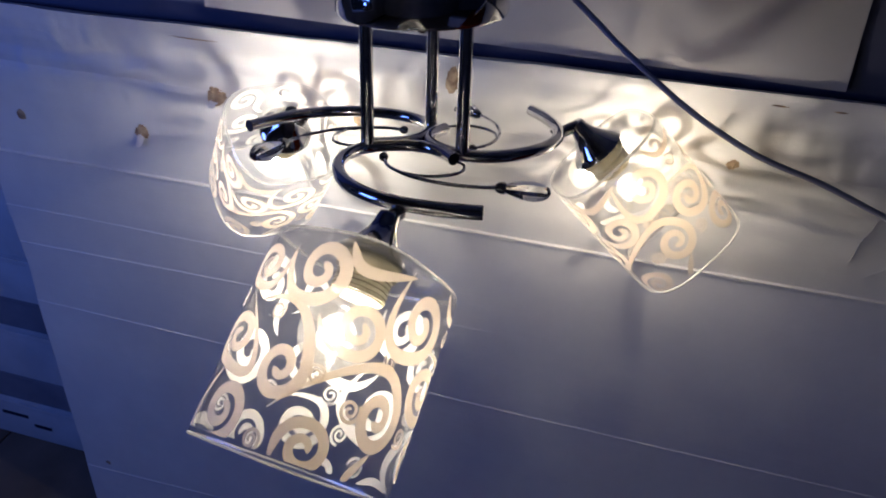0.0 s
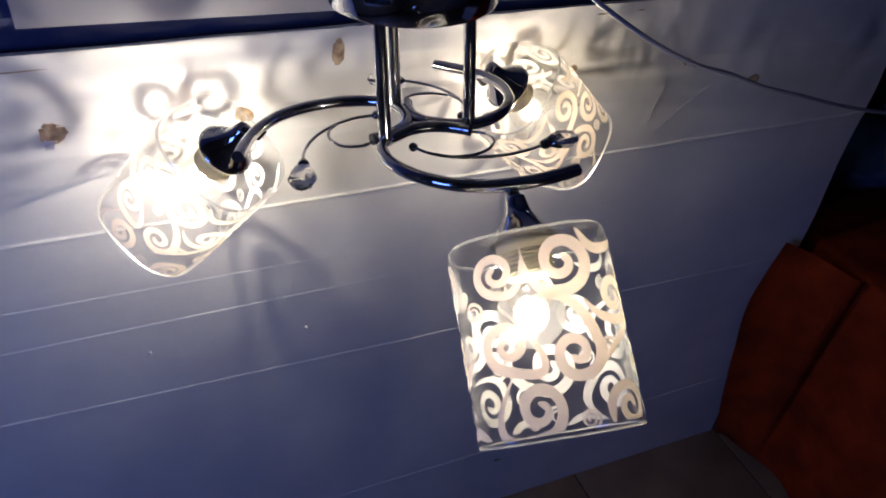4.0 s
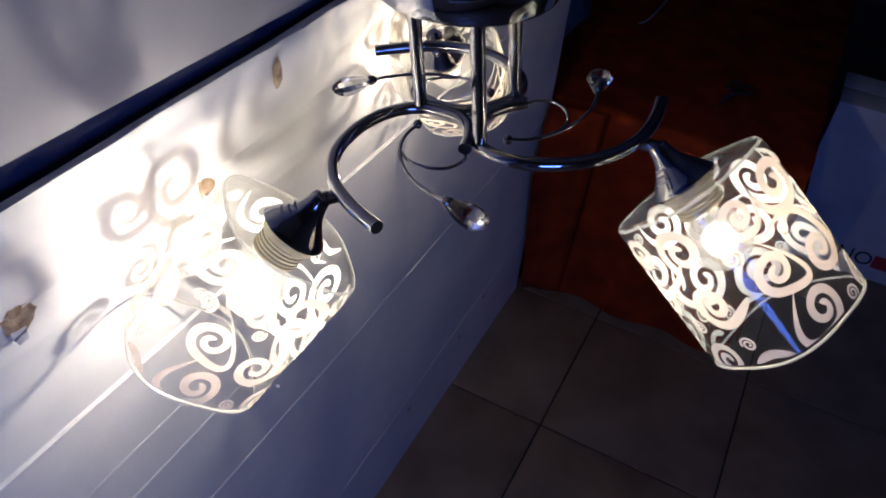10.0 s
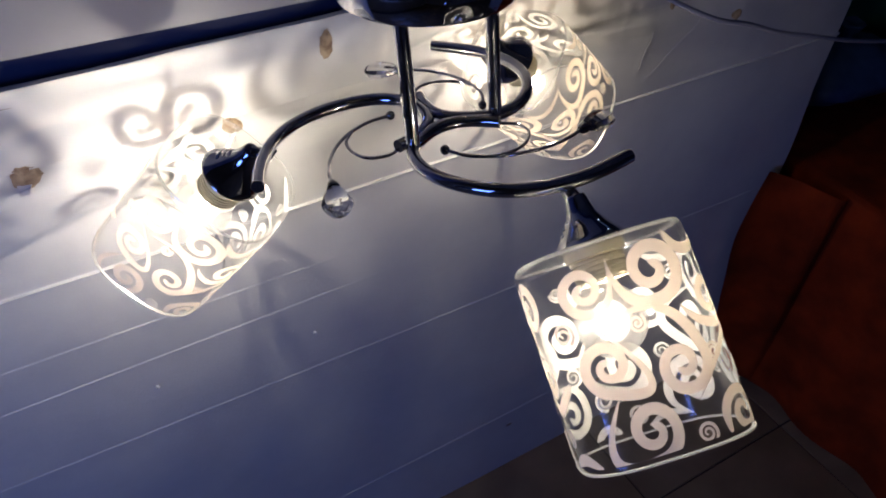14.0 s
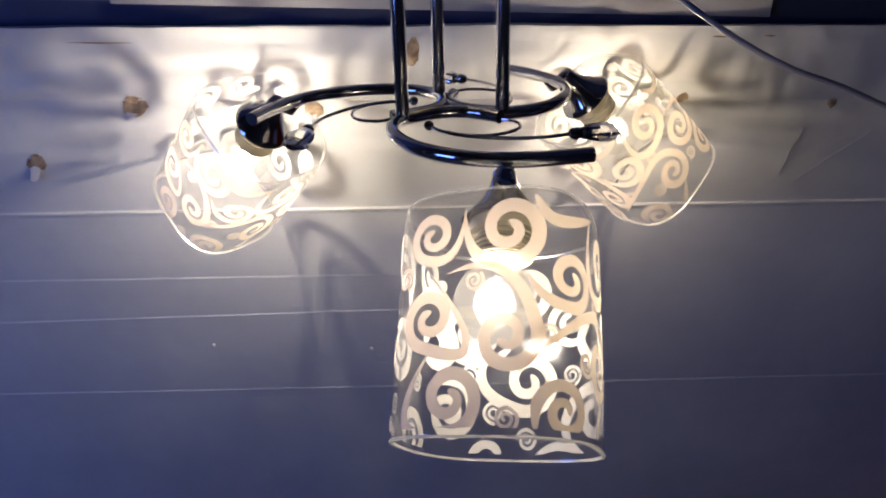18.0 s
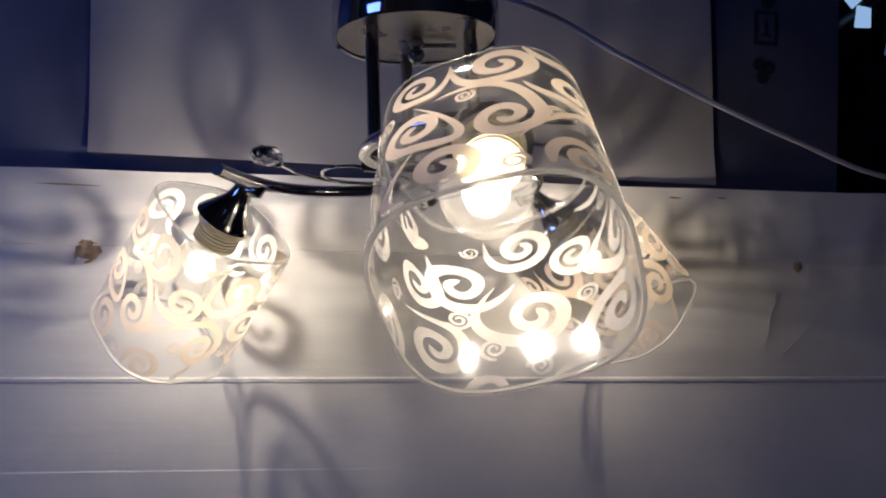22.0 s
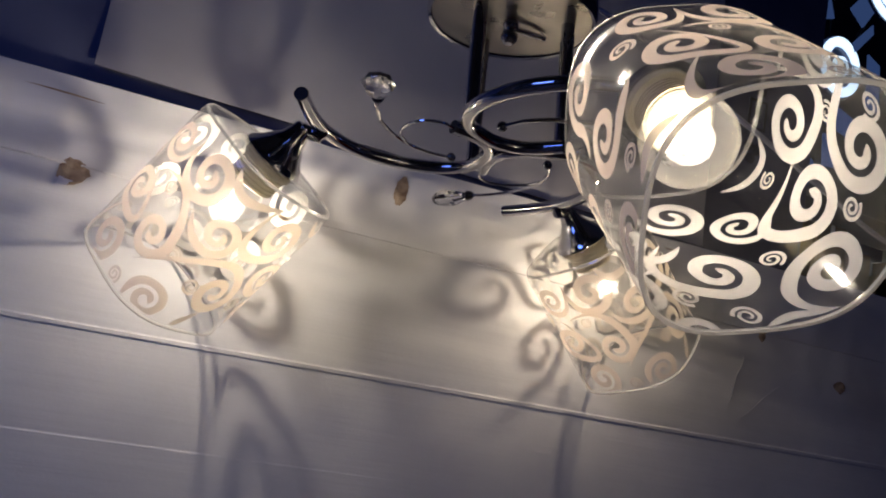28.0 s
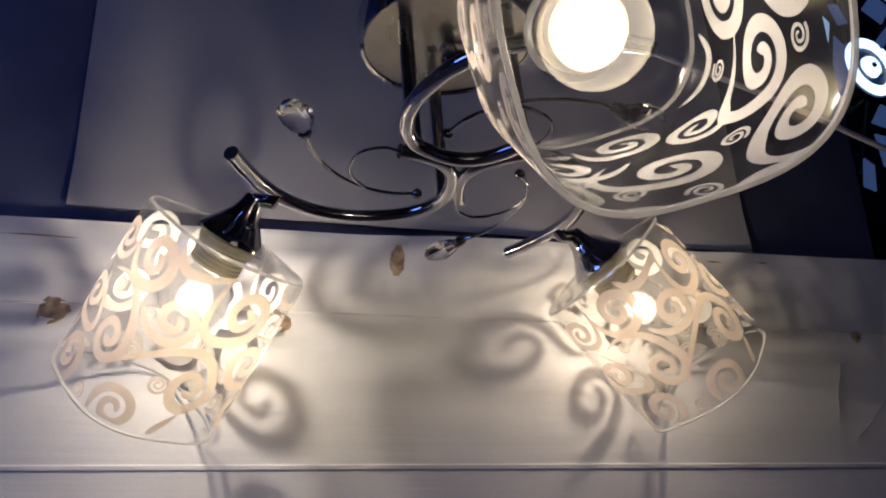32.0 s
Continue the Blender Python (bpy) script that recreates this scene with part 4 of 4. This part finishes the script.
for z0, z1, x1, dy, dull in stack:
    tone, word = ((CARTON, "pale"), (DULL, "dull grey"))[dull]
    b = empty("flat_carton", word + " flat carton in a low stack on the floor", "box", group="stacked cartons")
    y0 = 0.302 + dy
    part("body", box_bm(-1.15, x1 + 0.02, y0, 0.72, z0, z1, bevel=0.003), tone, b)
    part("lid_edge", box_bm(-1.155, x1 + 0.024, y0 - 0.004, y0 - 0.0005, z1 - 0.012, z1 - 0.001, bevel=0.001), tone, b)
    if z0 == 0.0:
        for k, (xa, xb) in enumerate(((-0.93, -0.87), (-0.86, -0.82))):
            part("printed_bar", box_bm(xa, xb, y0 - 0.0012, y0 - 0.0004, 0.058 - 0.02 * k, 0.066 - 0.02 * k), PRINT, b, "unread dark print", smooth=False)

# ---- a cold lit lamp that hangs behind the carton ----
DISPLAY = (0.95, 0.63, 1.47)
hanging_lamp = empty("hanging_lamp", "hanging lamp with cold-lit ring discs and blue glass plates", "hanging lamp", m=Matrix.Translation(DISPLAY))


def flat_ring(r0, r1, z0, z1, seg=48):
    return revolve(bmesh.new(), [(r0, z0), (r1, z0), (r1, z1), (r0, z1), (r0, z0)], seg)


def lit_disc(x, z, r, tip):
    """A dark round plate with a lit ring near its edge and a lit middle, seen from the front."""
    place = pose(x - DISPLAY[0], 0.60 - DISPLAY[1], z - DISPLAY[2], 90 + tip, 0, 8)
    plate = part("disc", revolve(bmesh.new(), [(0, -0.006), (r * 1.12, -0.006), (r * 1.16, -0.003), (r * 1.12, 0.0), (0, 0.0)], 48), NIGHT_BLUE, hanging_lamp, "dark blue round plate")
    plate.matrix_basis = place
    part("light_ring", flat_ring(r * 0.74, r * 1.06, 0.001, 0.007), RING_GLOW, plate, "cold white glowing ring")
    part("light_middle", revolve(bmesh.new(), [(0, 0.001), (r * 0.40, 0.001), (r * 0.36, 0.008), (0, 0.010)], 32), RING_GLOW, plate, "cold white glowing middle")
    part("screw", revolve(bmesh.new(), [(0, 0.010), (r * 0.10, 0.010), (r * 0.08, 0.013), (0, 0.014)], 16), BLACK, plate)
    return plate


lit_disc(0.960, 1.530, 0.058, 0)
lit_disc(1.068, 1.728, 0.062, -12)
# emission imitates lit glass; the larger dim plates are added to lighten the background
for x, z, w, h, turn, mat in ((0.862, 1.592, 0.034, 0.085, 12, PANEL_GLOW), (0.818, 1.362, 0.034, 0.030, 35, PANEL_GLOW), (0.838, 1.330, 0.038, 0.040, -10, PANEL_GLOW), (0.897, 1.292, 0.030, 0.062, 4, DIM_GLOW), (0.905, 1.640, 0.030, 0.050, -30, DIM_GLOW), (1.010, 1.610, 0.022, 0.090, 38, DIM_GLOW), (0.875, 1.470, 0.040, 0.030, 20, DIM_GLOW), (0.888, 1.530, 0.036, 0.110, 6, DIM_GLOW), (1.046, 1.520, 0.050, 0.120, -12, DIM_GLOW), (0.970, 1.415, 0.090, 0.050, 5, DIM_GLOW), (1.000, 1.672, 0.060, 0.070, 24, DIM_GLOW), (0.945, 1.345, 0.040, 0.070, -16, DIM_GLOW)):
    bm = bmesh.new()
    vs = [bm.verts.new(p) for p in ((-w * 0.5, 0.0, -h * 0.42), (w * 0.34, 0.0, -h * 0.5), (w * 0.5, 0.0, h * 0.34), (-w * 0.2, 0.0, h * 0.5))]
    made = bmesh.ops.extrude_face_region(bm, geom=[bm.faces.new(vs)])["geom"]
    bmesh.ops.translate(bm, vec=(0, 0.004, 0), verts=[q for q in made if isinstance(q, bmesh.types.BMVert)])
    plate = part("glow_plate", bm, mat, hanging_lamp, "glowing blue plate for lit glass and haze", smooth=False)
    plate.matrix_basis = pose(x - DISPLAY[0], 0.59 - DISPLAY[1], z - DISPLAY[2], 0, turn, 6)
for ax, az, bx, bz, r in ((0.80, 1.315, 0.90, 1.385, 0.0075), (0.79, 1.405, 0.93, 1.320, 0.0075), (0.845, 1.39, 0.95, 1.47, 0.006), (0.95, 1.47, 0.96, 1.53, 0.006), (0.95, 1.47, 1.068, 1.728, 0.006), (0.95, 1.47, 0.865, 1.59, 0.005), (0.95, 1.47, 0.897, 1.30, 0.005)):
    bm = tube(bmesh.new(), [Vector((ax - DISPLAY[0], -0.018, az - DISPLAY[2])), Vector(((ax + bx) / 2 - DISPLAY[0], -0.012, (az + bz) / 2 - DISPLAY[2])), Vector((bx - DISPLAY[0], -0.018, bz - DISPLAY[2]))], r, 10)
    part("arm", bm, BLACK, hanging_lamp)
part("hub", ball(bmesh.new(), Vector((0, 0.0, 0)), 0.024), BLACK, hanging_lamp, "black round hub")
part("rod", tube(bmesh.new(), [Vector((0, 0, 0)), Vector((0, 0, 1.0)), Vector((0, 0, 2.13))], 0.006, 10), BLACK, hanging_lamp, "black rod up to the ceiling")

# ---- dark shelf with cartons ----
shelf = empty("shelf_unit", "dark wooden shelf unit against the shop wall", "shelf")
for x in (2.02, 3.38):
    part("side_panel", box_bm(x - 0.012, x + 0.012, 2.06, 2.42, 0.0, 1.92, bevel=0.002), DARK_WALL, shelf)
LEVELS = (0.06, 0.52, 0.98, 1.44, 1.90)
for z in LEVELS:
    part("board", box_bm(2.033, 3.367, 2.06, 2.42, z - 0.012, z + 0.012, bevel=0.002), DARK_WALL, shelf)
rnd = random.Random(11)
OCHRE = vary(material("ochre_carton", (0.16, 0.10, 0.03), 0.7), (0.12, 0.075, 0.02), (0.20, 0.13, 0.045), 9, bump=0.2)
KRAFT = vary(material("brown_carton", (0.10, 0.06, 0.035), 0.7), (0.08, 0.045, 0.025), (0.13, 0.08, 0.045), 9, bump=0.2)
for z in LEVELS[:4]:
    x = 2.06
    while x < 3.2:
        w, h, d = rnd.uniform(0.14, 0.26), rnd.uniform(0.18, 0.40), rnd.uniform(0.18, 0.30)
        mat, word = rnd.choice(((OCHRE, "ochre"), (KRAFT, "brown")))
        b = empty("small_carton", "closed " + word + " carton on the dark shelf", "box", group="cartons on the shelf")
        part("body", box_bm(x, x + w, 2.10, 2.10 + d, z + 0.0122, z + h, bevel=0.003), mat, b)
        part("tape", box_bm(x + w * 0.44, x + w * 0.56, 2.0975, 2.0995, z + h - 0.07, z + h - 0.004), PAPER, b, "strip of pale tape", smooth=False)
        x += w + rnd.uniform(0.01, 0.06)

# ---- the room ----
def setting(name, bm, mat, label, category):
    return thing(name, bm, mat, label, category, kind="structure", smooth=False)


X0, X1, Y0, Y1, ZC = -1.42, 4.6, -2.4, 2.5, 3.6
setting("wall_north", box_bm(X0 - 0.12, X1 + 0.12, Y1, Y1 + 0.12, 0, ZC), DARK_WALL, "dark brown panelled shop wall", "wall")
bm = bmesh.new()
box(bm, X0 - 0.12, X0, Y0, -1.40, 0, ZC)
box(bm, X0 - 0.12, X0, -0.10, Y1, 0, ZC)
box(bm, X0 - 0.12, X0, -1.40, -0.10, 0, 0.42)
box(bm, X0 - 0.12, X0, -1.40, -0.10, 1.68, ZC)
setting("wall_west", bm, WALL, "plain grey painted wall with an added window opening", "wall")
# unseen window, made up to go with the blue fill lamp
window = tagged(new("added_window"), "unseen low window added to go with the blue fill lamp", "window", kind="structure")
for a in ((-1.40, -1.36, 0.42, 1.68), (-0.14, -0.10, 0.42, 1.68), (-1.36, -0.14, 0.42, 0.46), (-1.36, -0.14, 1.64, 1.68)):
    part("window_frame", box_bm(X0 - 0.10, X0 - 0.02, a[0], a[1], a[2], a[3], bevel=0.004), CARTON, window)
pane = part("pane", box_bm(X0 - 0.063, X0 - 0.057, -1.36, -0.14, 0.46, 1.64), GLASS, window, smooth=False)
pane.visible_shadow = False
setting("wall_south", box_bm(X0 - 0.12, X1 + 0.12, Y0 - 0.12, Y0, 0, ZC), WALL, "plain grey painted shop wall", "wall")
setting("wall_east", box_bm(X1, X1 + 0.12, Y0, Y1, 0, ZC), WALL, "plain grey painted shop wall", "wall")
setting("ceiling", box_bm(X0 - 0.12, X1 + 0.12, Y0 - 0.12, Y1 + 0.12, ZC, ZC + 0.12), CEILING, "plain white painted ceiling", "ceiling")
floor = setting("floor", box_bm(X0 - 0.12, X1 + 0.12, Y0 - 0.12, Y1 + 0.12, -0.12, -0.004), GROUT, "dark brown square floor tiles with grout joints", "floor")

# ---- floor tiles ----
PITCH = 0.352
TILE_MESHES = []
for k in range(3):
    bm = box_bm(-PITCH / 2 + 0.002, PITCH / 2 - 0.002, -PITCH / 2 + 0.002, PITCH / 2 - 0.002, -0.009, -0.0005, bevel=0.0012)
    TILE_MESHES.append(mesh_of("tile", bm, TILE))
rnd = random.Random(3)
i0, i1 = math.floor((X0 - 0.477) / PITCH), math.ceil((X1 - 0.477) / PITCH)
j0, j1 = math.floor((Y0 + 0.022) / PITCH), math.ceil((Y1 + 0.022) / PITCH)
for i in range(i0, i1):
    for j in range(j0, j1):
        cx, cy = 0.477 + PITCH * (i + 0.5), -0.022 + PITCH * (j + 0.5)
        if cx - PITCH / 2 < X0 - 0.1 or cx + PITCH / 2 > X1 + 0.1 or cy - PITCH / 2 < Y0 - 0.1 or cy + PITCH / 2 > Y1 + 0.1:
            continue
        ob = new("tile", rnd.choice(TILE_MESHES))
        ob.parent = floor
        ob.matrix_basis = pose(cx, cy, rnd.uniform(-0.0006, 0.0004), 0, 0, rnd.choice((0, 90, 180, 270)))
